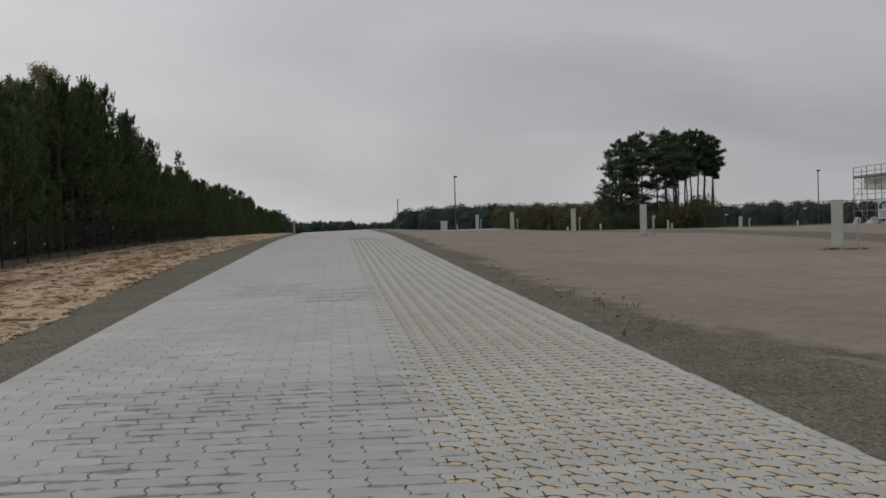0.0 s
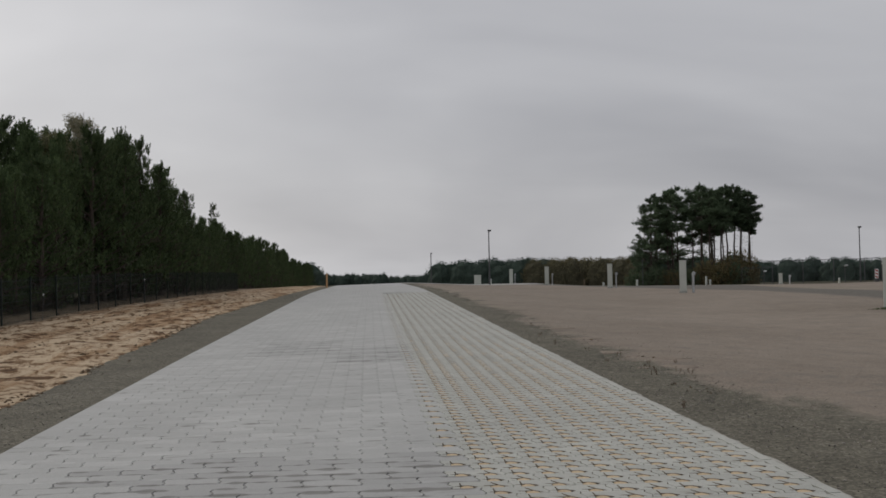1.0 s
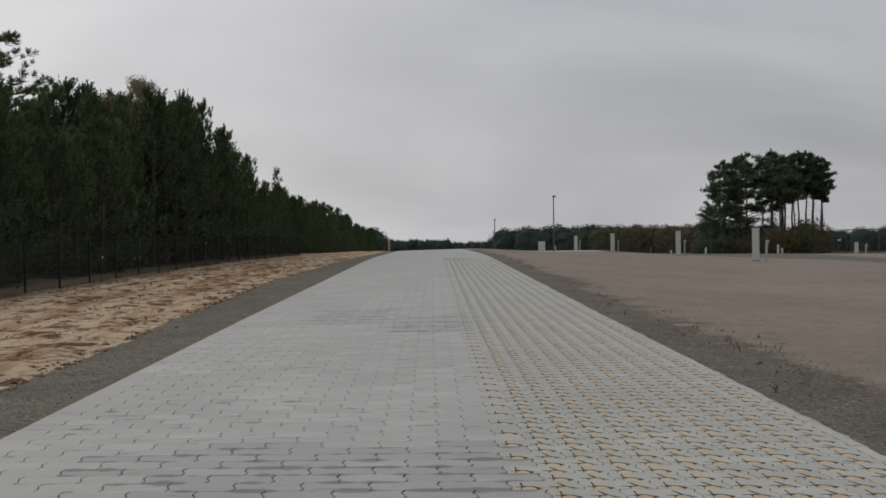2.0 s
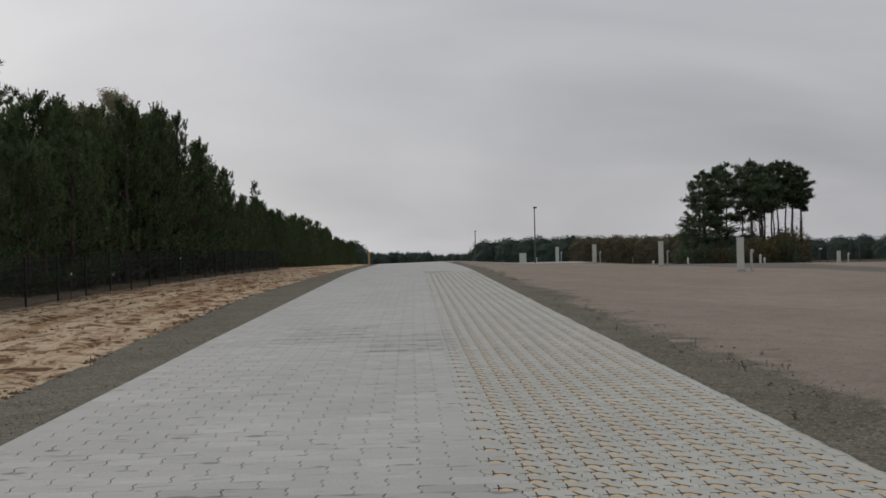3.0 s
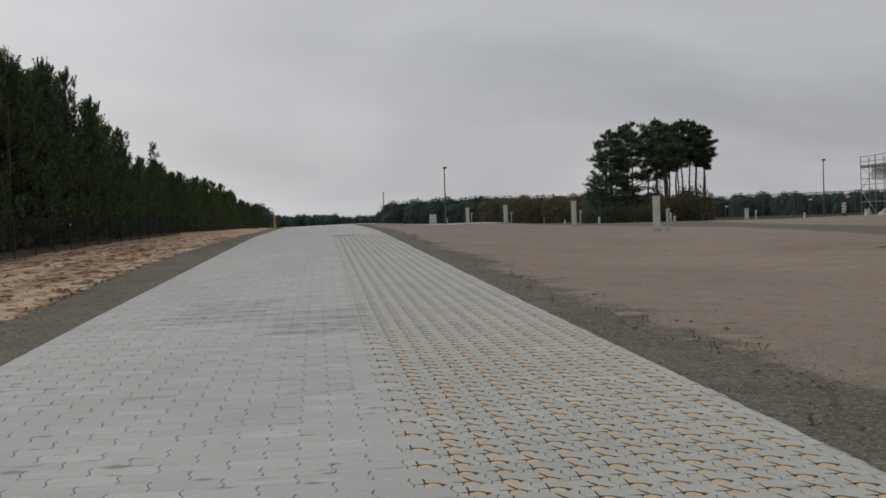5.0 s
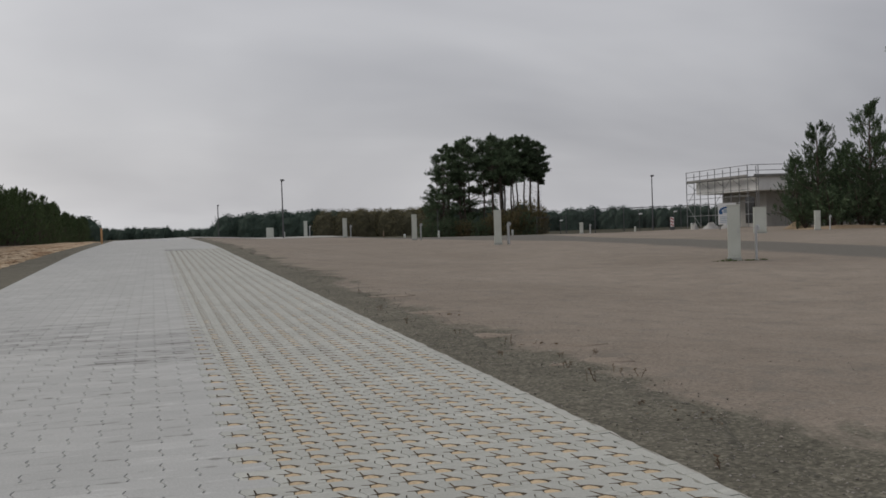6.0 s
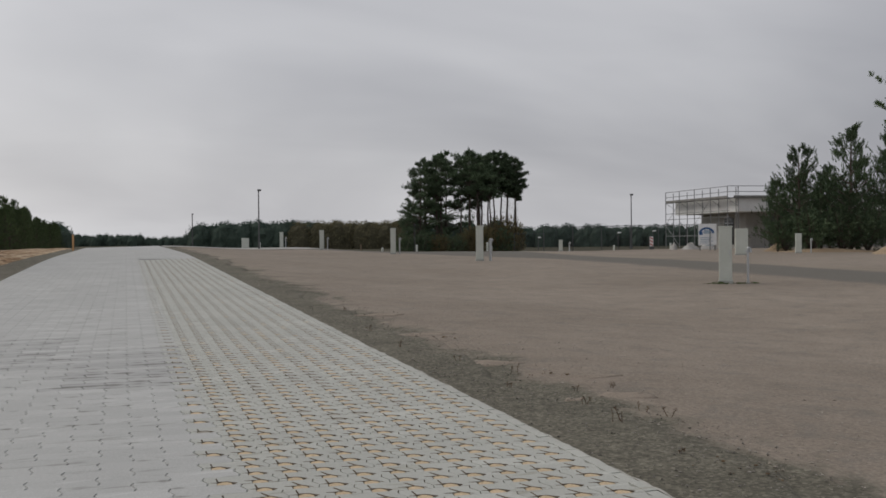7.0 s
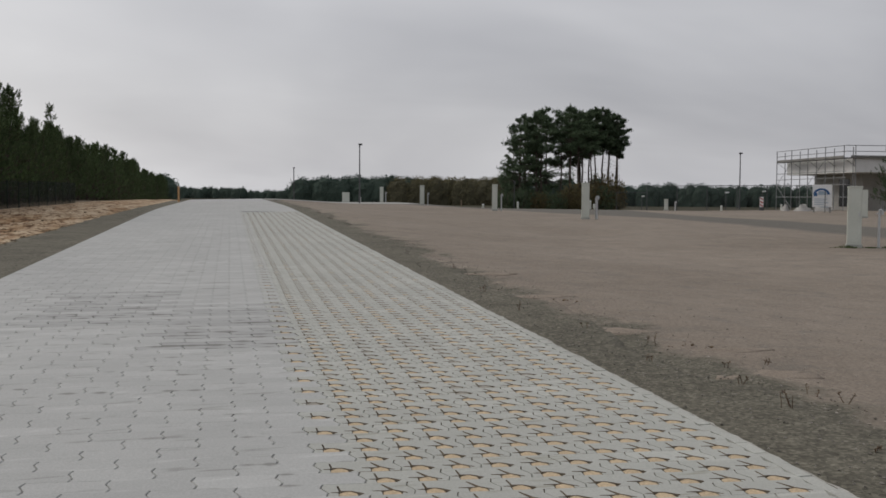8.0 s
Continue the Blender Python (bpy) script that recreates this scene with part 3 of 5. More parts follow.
def slimmed(outline, k):
    """The same outline with its slits narrowed and shortened by k."""
    return tuple((dx * (0.55 + 0.45 * k), dy if dy < -0.5 else -0.03 + (dy + 0.03) * k) for dx, dy in outline)


def openings(length, k=1.0):
    """Where a drainage stone is open: two unlike notches, or one in a cut stone."""
    if length > 0.34:
        pair = ((-0.095, SLIT_A, SAND_A), (0.092, SLIT_B, SAND_B))
    else:
        pair = ((0.0, SLIT_A, SAND_A),) if length > 0.165 else ()
    return tuple((x0, slimmed(a, k), slimmed(b, k)) for x0, a, b in pair) if k < 1 else pair


def stone_outline(length, drain, left_flat=False, right_flat=False, dirty=False, k=1.0):
    a, w = length / 2 - (0.0045 if dirty else 0.0028), SW / 2 - (0.0007 if dirty else 0.0 if not drain else 0.0006)
    z = 0.014

    def end(sx, flat):
        if flat:
            return [(sx * a, -w), (sx * a, w)]
        return [(sx * a, -w), (sx * a + z, -0.42 * w), (sx * a - z, 0.42 * w), (sx * a, w)]

    pts = []
    if drain:
        # openings in the near edge, with open joints branching off them
        for x0, slit, _ in openings(length, k):
            pts += [(x0 + dx, max(-w, dy)) for dx, dy in slit]
    pts += end(1, right_flat)
    pts += end(-1, left_flat)[::-1]
    return pts


def stone_verts(length, drain, lf, rf, dirty=False, k=1.0):
    """Top outline, chamfer and sides, as plain vertices and faces."""
    out = stone_outline(length, drain, lf, rf, dirty, k)
    n = len(out)
    if drain:
        v = [(x, y, 0.0) for x, y in out] + [(x, y, -0.05) for x, y in out]
        f = [tuple(range(n))]
        rings = 1
    else:
        c = 0.003
        v = []
        for x, y in out:
            v.append((x - math.copysign(c, x), y - math.copysign(0.0 if not dirty else 0.001, y) * min(1, abs(y) / 0.05), 0.0))
        v += [(x, y, -0.005) for x, y in out] + [(x, y, -0.04) for x, y in out]
        f = [tuple(range(n))]
        rings = 2
    fill = []
    if drain:
        # sand packed into each opening, short of its back edge
        w = SW / 2 - 0.0006
        for x0, _, sand in openings(length, k):
            o = len(v)
            v += [(x0 + dx, max(-w, dy), -0.0010) for dx, dy in sand]
            fill.append(tuple(range(o, o + 7)))
    v = [(x, y - SKEW * x, z) for x, y, z in v]
    for r in range(rings):
        for i in range(n):
            j = (i + 1) % n
            f.append((r * n + i, r * n + n + i, r * n + n + j, r * n + j))
    return v, f + fill, len(fill)


def sand_in(me, which, soil=(), grey_fill=()):
    """Further materials for the packed sand, for opening walls in shade-darkened soil brown, and for grey fill."""
    me.materials.append(M_SANDBED)
    me.materials.append(M_SLITWALL)
    me.materials.append(M_GREYFILL)
    for i in which:
        me.polygons[i].material_index = 1
    for i in soil:
        me.polygons[i].material_index = 2
    for i in grey_fill:
        me.polygons[i].material_index = 3
    return me


def row_layout(x0, x1, odd):
    """Stones of one row: centre, length, flat ends. Every other row is shifted by half a stone, across the seam of lane and strip too."""
    first = ROAD_M - 9 * SL
    cuts = [first + SL * (i + (0.5 if odd else 0.0)) for i in range(0, 18)]
    seam = ROAD_M + (SL / 2 if odd else 0.0)
    a = x0 if x0 == ROAD_L else seam
    b = seam if x1 == ROAD_M else x1
    xs = [a] + [c for c in cuts if a + 0.12 < c < b - 0.12] + [b]
    return [((p + q) / 2, q - p, p == ROAD_L, q == ROAD_R) for p, q in zip(xs, xs[1:])]


STONE_MESH = {}


def stone_mesh(ln, drain, lf, rf, mat, dirty):
    key = (round(ln, 3), drain, lf, rf, mat.name)
    if key not in STONE_MESH:
        v, f, k = stone_verts(ln, drain, lf, rf, dirty)
        STONE_MESH[key] = sand_in(raw_mesh("paving_stone", v, f, mat), range(len(f) - k, len(f)), range(1, 1 + 12 * k)) if drain else raw_mesh("paving_stone", v, f, mat)
    return STONE_MESH[key]


rng = random.Random(5)


def dirty_here(x, y):
    """Two repaired fields of the lane where the joints are dirty."""
    if y < 10.3 + 0.45 * nz(x, y, 1.9, 2.0) and 1.25 + 0.25 * ((int(y * 7) % 3) - 1) < x:
        return True
    if 18.8 < y < 21.7 and 1.15 < x < 2.5:
        return int(y / SW) % 3 != 1
    return 17.4 < y < 20.4 and 2.4 < x and int(y / SW) % 4 != 2


def lay(section, x0, x1, drain, y_parts, y_end, mat, first):
    verts, faces, dv, df, sandy, slit_walls, grey_pads = [], [], [], [], [], [], []
    k = 0
    y = Y0 - (24 * SW if Y0 < 4 else 0.0)
    while y < y_end:
        yc = y + SW / 2
        slope = (G(yc + 0.1) - G(yc - 0.1)) / 0.2
        for cx, ln, lf, rf in row_layout(x0, x1, (k + first) % 2 == 1):
            dz = rng.uniform(-0.0006, 0.0006)
            use = mat
            dirty = not drain and dirty_here(cx, yc)
            if dirty:
                use = M_DIRTY
            if y_parts[0] <= y < y_parts[1]:
                ob = new("paving_stone", stone_mesh(ln, drain, lf, rf, use, dirty))
                ob.parent = section
                ob.matrix_world = Matrix.Translation((cx, yc - SKEW * (cx - ROAD_M), H(cx, yc - SKEW * (cx - ROAD_M)) + dz)) @ pose(0, 0, 0, math.degrees(math.atan(slope)) + rng.uniform(-0.08, 0.08), rng.uniform(-0.12, 0.12) - 1.146, rng.uniform(-0.3, 0.3))
            else:
                v, f, pads = stone_verts(ln, drain, lf, rf, dirty, 1.0 - 0.5 * smooth(15.0, 26.0, yc))
                tv, tf = (dv, df) if dirty else (verts, faces)
                o = len(tv)
                bx = bend(yc)
                ys = yc - SKEW * (cx - ROAD_M)
                tv += [(cx + bx + a, ys + b, H(cx + bx, ys) + dz + slope * b + 0.02 * a + c) for a, b, c in v]
                tf += [tuple(i + o for i in q) for q in f]
                if drain:
                    slit_walls += range(len(tf) - len(f) + 1, len(tf) - len(f) + 1 + 12 * pads)
                if pads:
                    # grey fill replaces sand more often farther along
                    for i in range(len(tf) - pads, len(tf)):
                        (grey_pads if rng.random() < 0.92 * smooth(13.0, 24.0, yc) else sandy).append(i)
        y += SW
        k += 1
    for vv, ff, mm in ((verts, faces, mat), (dv, df, M_DIRTY)):
        if vv:
            rest = new("paving_stones", sand_in(raw_mesh("paving_stones", vv, ff, mm), sandy if vv is verts else (), slit_walls if vv is verts else (), grey_pads if vv is verts else ()))
            rest.parent = section
            rest["kind"] = "stuff"


lane = thing("pavement_lane", 0, 0, 0, 0, "lane of pale grey interlocking concrete paving stones", kind="structure")
parking = thing("pavement_strip", 0, 0, 0, 0, "strip of pale drainage paving stones with sand-filled openings", kind="structure")
END_PLAIN, END_DRAIN = 80.0, 48.6


def bed(name, x0, x1, y0, y1, dz, mat, parent):
    v, f = [], []
    ys = steps(y0, y1, 1.0) if y1 < 120 else [y0] + steps(y0 + 4, 120, 4) + [160, 220, 300, 420]
    for y in ys:
        v += [(x0 + bend(y), y, H(x0 + bend(y), y) + dz), (x1 + bend(y), y, H(x1 + bend(y) - 0.001, y) + dz)]
    f = [(2 * i, 2 * i + 1, 2 * i + 3, 2 * i + 2) for i in range(len(ys) - 1)]
    ob = new(name, raw_mesh(name, v, f, mat))
    ob.parent = parent
    return ob


bed("bedding", ROAD_L + 0.01, ROAD_M + 0.2, -10, END_PLAIN, -0.011, M_BED, lane)
bed("bedding", ROAD_M + 0.03, ROAD_R - 0.01, -10, END_DRAIN, -0.03, M_BED, parking)
bed("bedding", ROAD_M, ROAD_R - 0.01, END_DRAIN, END_PLAIN, -0.011, M_BED, lane)
bed("far_paving", ROAD_L, ROAD_R, END_PLAIN, 420, 0.0, M_FAR, lane)
bed("near_paving", ROAD_L, ROAD_R, -10, -0.4, -0.006, M_FAR, lane)

# ---- trees ----
def blade(vs, fs, base, tip, width, rnd):
    d = (tip - base)
    side = d.cross(Vector((rnd.uniform(-1, 1), rnd.uniform(-1, 1), rnd.uniform(-1, 1))))
    if side.length < 1e-5:
        return
    side = side.normalized() * width * 0.5
    o = len(vs)
    mid = base + d * 0.55
    vs += [tuple(base), tuple(mid + side), tuple(tip), tuple(mid - side)]
    fs.append((o, o + 1, o + 2, o + 3))


def tuft(vs, fs, at, axis, size, n, rnd, spread=0.9, slim=0.19):
    """A brush of needles round the end of a twig."""
    axis = axis.normalized()
    for _ in range(n):
        r = Vector((rnd.gauss(0, 1), rnd.gauss(0, 1), rnd.gauss(0, 1))).normalized()
        d = (axis + r * spread).normalized()
        b = at + axis * rnd.uniform(-0.35, 0.35) * size
        blade(vs, fs, b, b + d * size * rnd.uniform(0.6, 1.1), size * slim, rnd)


def trunk_and_limbs(h, r, limbs, rnd, lean=0.02):
    bm = bmesh.new()
    p, segs = Vector((0, 0, -0.1)), 7
    dx, dy = rnd.uniform(-lean, lean), rnd.uniform(-lean, lean)
    for i in range(segs):
        a, b = i / segs, (i + 1) / segs
        q = Vector((dx * h * b + rnd.uniform(-1, 1) * 0.006 * h, dy * h * b + rnd.uniform(-1, 1) * 0.006 * h, h * b))
        tube(bm, p, q, r * (1 - 0.88 * a), r * (1 - 0.88 * b), 7, cap=False)
        p = q
    for a, b, lr in limbs:
        tube(bm, a, b, lr, lr * 0.3, 5, cap=False)
    return bm


def pine(name, h, crown0, rad, n_limbs, per_limb, size, blades, rnd, shape=1.0, mat=None, trunk_r=None, shoots=0, slim=0.19, lean=0.02, flare=0.5, candles=0, tip0=0.3):
    """A pine: tapered trunk, limbs that turn up, needle brushes along their outer halves."""
    limbs, vs, fs = [], [], []
    for i in range(n_limbs):
        u = (i + rnd.random()) / n_limbs
        z = h * (crown0 + (0.985 - crown0) * u)
        full = (1 - u) ** 0.75 if shape > 0.5 else math.sin(math.pi * min(1.0, 0.18 + 0.82 * u)) ** 0.7
        ln = rad * (0.12 + 0.88 * full) * (rnd.uniform(0.55, 1.1) if shape > 0.5 else rnd.uniform(0.5, 1.3))
        t = rnd.uniform(0, 2 * math.pi)
        out = Vector((math.cos(t), math.sin(t), 0))
        rise = rnd.uniform(0.15, 0.55) + 0.5 * u if shape > 0.5 else rnd.uniform(-0.12, 0.35) + 0.35 * u
        a = Vector((0, 0, z - 0.15 * ln))
        b = a + out * ln + Vector((0, 0, ln * rise))
        limbs.append((a, b, 0.012 * h * (1.05 - u) * 0.5 + 0.008))
        for k in range(per_limb):
            s = rnd.uniform(tip0, 1.05) if shape > 0.5 else rnd.uniform(0.62, 1.08)
            flat = 0.7 if shape > 0.5 else 0.28
            c = a.lerp(b, s) + Vector((rnd.gauss(0, 1), rnd.gauss(0, 1), rnd.gauss(0, flat))) * 0.16 * ln
            ax = (b - a).normalized() * 0.6 + Vector((0, 0, 0.8))
            if not shoots:
                tuft(vs, fs, c, ax, size * rnd.uniform(0.7, 1.2), blades, rnd, 0.9, slim)
                continue
            # an upturned shoot with needles all along
            tip = (out * rnd.uniform(0.0, flare) + Vector((rnd.gauss(0, 0.18), rnd.gauss(0, 0.18), 1))).normalized()
            run = size * rnd.uniform(0.7, 1.15)
            for j in range(shoots):
                tuft(vs, fs, c + tip * run * 0.62 * j, tip, size * (0.8 - 0.12 * j), blades, rnd, 0.75 - 0.12 * j, slim)
    if shape < 0.5:
        # dead snags on the bare trunk
        for k in range(34):
            z = h * rnd.uniform(0.22, crown0 + 0.15)
            t = rnd.uniform(0, 6.28)
            ln = rad * rnd.uniform(0.15, 0.5)
            limbs.append((Vector((0, 0, z)), Vector((math.cos(t) * ln, math.sin(t) * ln, z + ln * rnd.uniform(-0.4, 0.2))), 0.002 * h))
    # upright candles over the upper crown
    for k in range(candles):
        u = rnd.uniform(0.50, 1.0)
        t, r = rnd.uniform(0, 2 * math.pi), rad * (1 - u) ** 0.75 * rnd.uniform(0.35, 0.95)
        c, run = Vector((math.cos(t) * r, math.sin(t) * r, h * (0.16 + 0.84 * u) - 0.1)), rnd.uniform(0.09, 0.16) * h / 6.4
        for j in range(5):
            tuft(vs, fs, c + Vector((0.2 * math.cos(t), 0.2 * math.sin(t), 1)) * run * j, Vector((0, 0, 1)), size * (0.72 - 0.09 * j), blades, rnd, 0.62 - 0.07 * j, slim)
    # leader shoots
    for k in range(3):
        tuft(vs, fs, Vector((rnd.uniform(-0.1, 0.1), rnd.uniform(-0.1, 0.1), h * (0.97 + 0.015 * k))), Vector((0, 0, 1)), size, blades, rnd, 0.5)
    ob = new(name)
    part("trunk", trunk_and_limbs(h, trunk_r or 0.016 * h + 0.02, limbs, rnd, lean), M_BARK, ob, "rough brown bark")
    crown = new("crown", raw_mesh("crown", vs, fs, mat or M_NEEDLE))
    crown.parent = ob
    return ob


def birch(h, rnd, mat, label_bark="pale birch bark"):
    limbs, vs, fs = [], [], []
    for i in range(60):
        u = rnd.uniform(0.6, 1.0)
        a = Vector((0, 0, h * u * 0.93))
        t = rnd.uniform(0, 6.28)
        ln = (0.06 + 0.13 * (1 - u)) * h * rnd.uniform(0.6, 1.1)
        b = a + Vector((math.cos(t) * ln, math.sin(t) * ln, ln * 0.9))
        limbs.append((a, b, 0.02))
        for k in range(48):
            c = a.lerp(b, rnd.uniform(0.3, 1.1)) + Vector((rnd.gauss(0, 1), rnd.gauss(0, 1), rnd.gauss(0, 1))) * 0.14
            tuft(vs, fs, c, Vector((rnd.gauss(0, 1), rnd.gauss(0, 1), -0.5)), 0.17, 4, rnd, 1.2)
    ob = new("birch_tree")
    part("trunk", trunk_and_limbs(h, 0.07, limbs, rnd), M_BIRCHBARK, ob, label_bark)
    crown = new("crown", raw_mesh("crown", vs, fs, mat))
    crown.parent = ob
    return ob


def shrub(w, h, rnd, mat, n=130, size=0.35):
    limbs, vs, fs = [], [], []
    bm = bmesh.new()
    for i in range(16):
        t = rnd.uniform(0, 6.28)
        b = Vector((math.cos(t) * w * 0.35, math.sin(t) * w * 0.35, h * rnd.uniform(0.6, 0.95)))
        tube(bm, (0, 0, -0.05), b, 0.012 * h, 0.004 * h, 5, cap=False)
    for i in range(n):
        r = Vector((rnd.gauss(0, 1), rnd.gauss(0, 1), rnd.gauss(0, 1))).normalized() * rnd.uniform(0.35, 1.0)
        c = Vector((r.x * w * 0.5, r.y * w * 0.5, h * 0.5 + r.z * h * 0.5))
        tuft(vs, fs, c, Vector((r.x, r.y, 0.8)), size * rnd.uniform(0.6, 1.2), 7, rnd)
    ob = new("shrub")
    part("stem", bm, M_BARK, ob)
    crown = new("crown", raw_mesh("crown", vs, fs, mat))
    crown.parent = ob
    return ob


tr = random.Random(11)
# young pines behind the fence
young = [pine("pine_tree", 6.4, 0.05, 1.7, 66, 6, 0.27, 8, random.Random(20 + i), shoots=3, candles=26, flare=0.3) for i in range(5)]
for i, ob in enumerate(young):
    tagged(ob, "dense dark young pine behind the wire fence", "pine tree", "pines behind the fence")


def plant(src, x, y, h, base_h, rz, wide=1.0):
    ob = copy_thing(src, Matrix.Identity(4))
    k = h / base_h
    ob.matrix_world = pose(x, y, H(x, y) - 0.03, 0, 0, rz) @ Matrix.Diagonal((k * wide, k * wide, k, 1))
    return ob


def put(ob, x, y, k=1.0, rz=0.0):
    ob.matrix_world = pose(x, y, H(x, y) - 0.03, 0, 0, rz) @ Matrix.Diagonal((k, k, k, 1))
    return ob


used = [False] * len(young)


def young_at(x, y, h, wide=1.0):
    i = tr.randrange(len(young))
    rz = tr.uniform(0, 360)
    if used[i]:
        plant(young[i], x, y, h, 6.4, rz, wide)
    else:
        used[i] = True
        k = h / 6.4
        young[i].matrix_world = pose(x, y, H(x, y) - 0.03, 0, 0, rz) @ Matrix.Diagonal((k * wide, k * wide, k, 1))


def wood_height(y):
    """The plantation is tall near the camera and falls off in two steps along the fence."""
    for y0, y1, h0, h1 in ((38, 43, 4.9, 5.4), (43, 51, 5.4, 8.0), (51, 58, 8.0, 8.6), (58, 64, 8.6, 7.5), (64, 79, 7.5, 5.4), (79, 180, 5.4, 6.3)):
        if y < y0:
            return h0
        if y < y1:
            return h0 + (h1 - h0) * smooth(y0, y1, y)
    return 5.8


for row, x0 in enumerate((-9.3, -11.2, -13.4, -16.0)):
    y = 15.0 + row * 0.7
    while y < (240 if row < 2 else 130 if row < 3 else 74):
        h = wood_height(y) * tr.uniform(0.88, 1.04)
        young_at(x0 + tr.uniform(-0.6, 0.6), y, h, tr.uniform(0.9, 1.15))
        y += tr.uniform(1.5, 2.3) if y < 70 else tr.uniform(2.2, 3.2) if y < 120 else tr.uniform(3.0, 4.4)

# a taller pine whose boughs reach out over the plantation
old = pine("pine_tree", 9.5, 0.55, 2.5, 30, 15, 0.25, 44, random.Random(77), shape=0.0, trunk_r=0.14, slim=0.11)
tagged(put(old, -9.7, 32.3, 0.79, 40), "tall open-crowned pine overtopping the young wood", "pine tree")
b1 = birch(8.0, random.Random(31), M_BIRCH)
tagged(put(b1, -10.4, 53.2, 1.13, 10), "thin birch with sparse yellowing leaves among pines", "birch tree")
b2 = birch(7.0, random.Random(33), leaf_material("olive_leaves", (0.13, 0.135, 0.07), (0.22, 0.21, 0.11)))
tagged(put(b2, -10.9, 50.6, 1.13, 70), "slender birch with dense olive leaves among pines", "birch tree")
sap = pine("pine_tree", 7.2, 0.35, 1.3, 26, 4, 0.32, 8, random.Random(41), trunk_r=0.07)
tagged(put(sap, -11.0, 100.0, 1.08, 0), "thin sparse pine standing above lower trees", "pine tree")

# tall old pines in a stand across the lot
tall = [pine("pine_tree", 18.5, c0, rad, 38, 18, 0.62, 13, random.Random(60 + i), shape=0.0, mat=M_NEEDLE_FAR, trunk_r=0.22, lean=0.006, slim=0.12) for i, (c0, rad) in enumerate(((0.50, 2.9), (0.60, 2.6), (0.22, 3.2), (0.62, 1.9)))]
for ob in tall:
    tagged(ob, "tall pine with bare lower trunk in a small stand", "pine tree", "stand of tall pines")
STAND = [(56.2, 197, 14.0, 2), (57.2, 196, 16.2, 2), (57.8, 198, 17.6, 2), (58.9, 199, 18.3, 2), (59.9, 202, 18.6, 2), (60.7, 197, 18.6, 2), (61.6, 197, 19.7, 1), (62.6, 202, 18.6, 2), (63.7, 201, 19.9, 2), (65.7, 198, 18.8, 0), (66.9, 196, 20.0, 1), (68.2, 195, 18.9, 1), (69.3, 203, 19.4, 1), (69.9, 198, 19.2, 0), (70.6, 202, 18.6, 0), (71.6, 204, 19.5, 1), (72.5, 198, 20.2, 3), (73.2, 203, 19.6, 3), (74.1, 198, 19.8, 3), (74.9, 197, 18.4, 3), (75.8, 199, 19.2, 3), (76.6, 197, 18.6, 3), (77.3, 199, 17.6, 3), (71.0, 196, 17.2, 3)]
taken = [False] * 4
for x, y, h, v in STAND:
    x = 66.1 + (x - 66.4) * 1.0
    k = h / 18.5
    rz = tr.uniform(0, 360)
    if taken[v]:
        plant(tall[v], x, y, h * 1.02, 18.5, rz, 1.05)
    else:
        taken[v] = True
        put(tall[v], x, y, k, rz)

brown = shrub(6.0, 5.2, random.Random(5), M_SHRUB, 420, 0.5)
green = shrub(5.0, 5.5, random.Random(6), M_NEEDLE_FAR, 420, 0.5)
tagged(brown, "broad brownish autumn shrub under the tall pines", "shrub", "shrubs under the pines")
tagged(green, "dark green shrub under the tall pines", "shrub", "shrubs under the pines")
first_b = first_g = True
for i in range(26):
    x, y = 53.4 + i * 0.88 + tr.uniform(-0.5, 0.5), 193 + tr.uniform(-2, 8)
    k = tr.uniform(0.8, 1.2)
    if 18 <= i <= 25 and i % 3 or i % 5 == 2:
        if first_b:
            put(brown, x, y, k)
            first_b = False
        else:
            plant(brown, x, y, 5.2 * k, 5.2, tr.uniform(0, 360))
    elif first_g:
        put(green, x, y, k)
        first_g = False
    else:
        plant(green, x, y, 5.5 * k * 0.9, 5.5, tr.uniform(0, 360))


for x, y, k in ((71.8, 196, 1.35), (73.6, 195, 1.55), (75.0, 196, 1.3), (66.5, 194, 1.2)):
    plant(brown, x, y, 5.2 * k, 5.2, tr.uniform(0, 360), 0.75)


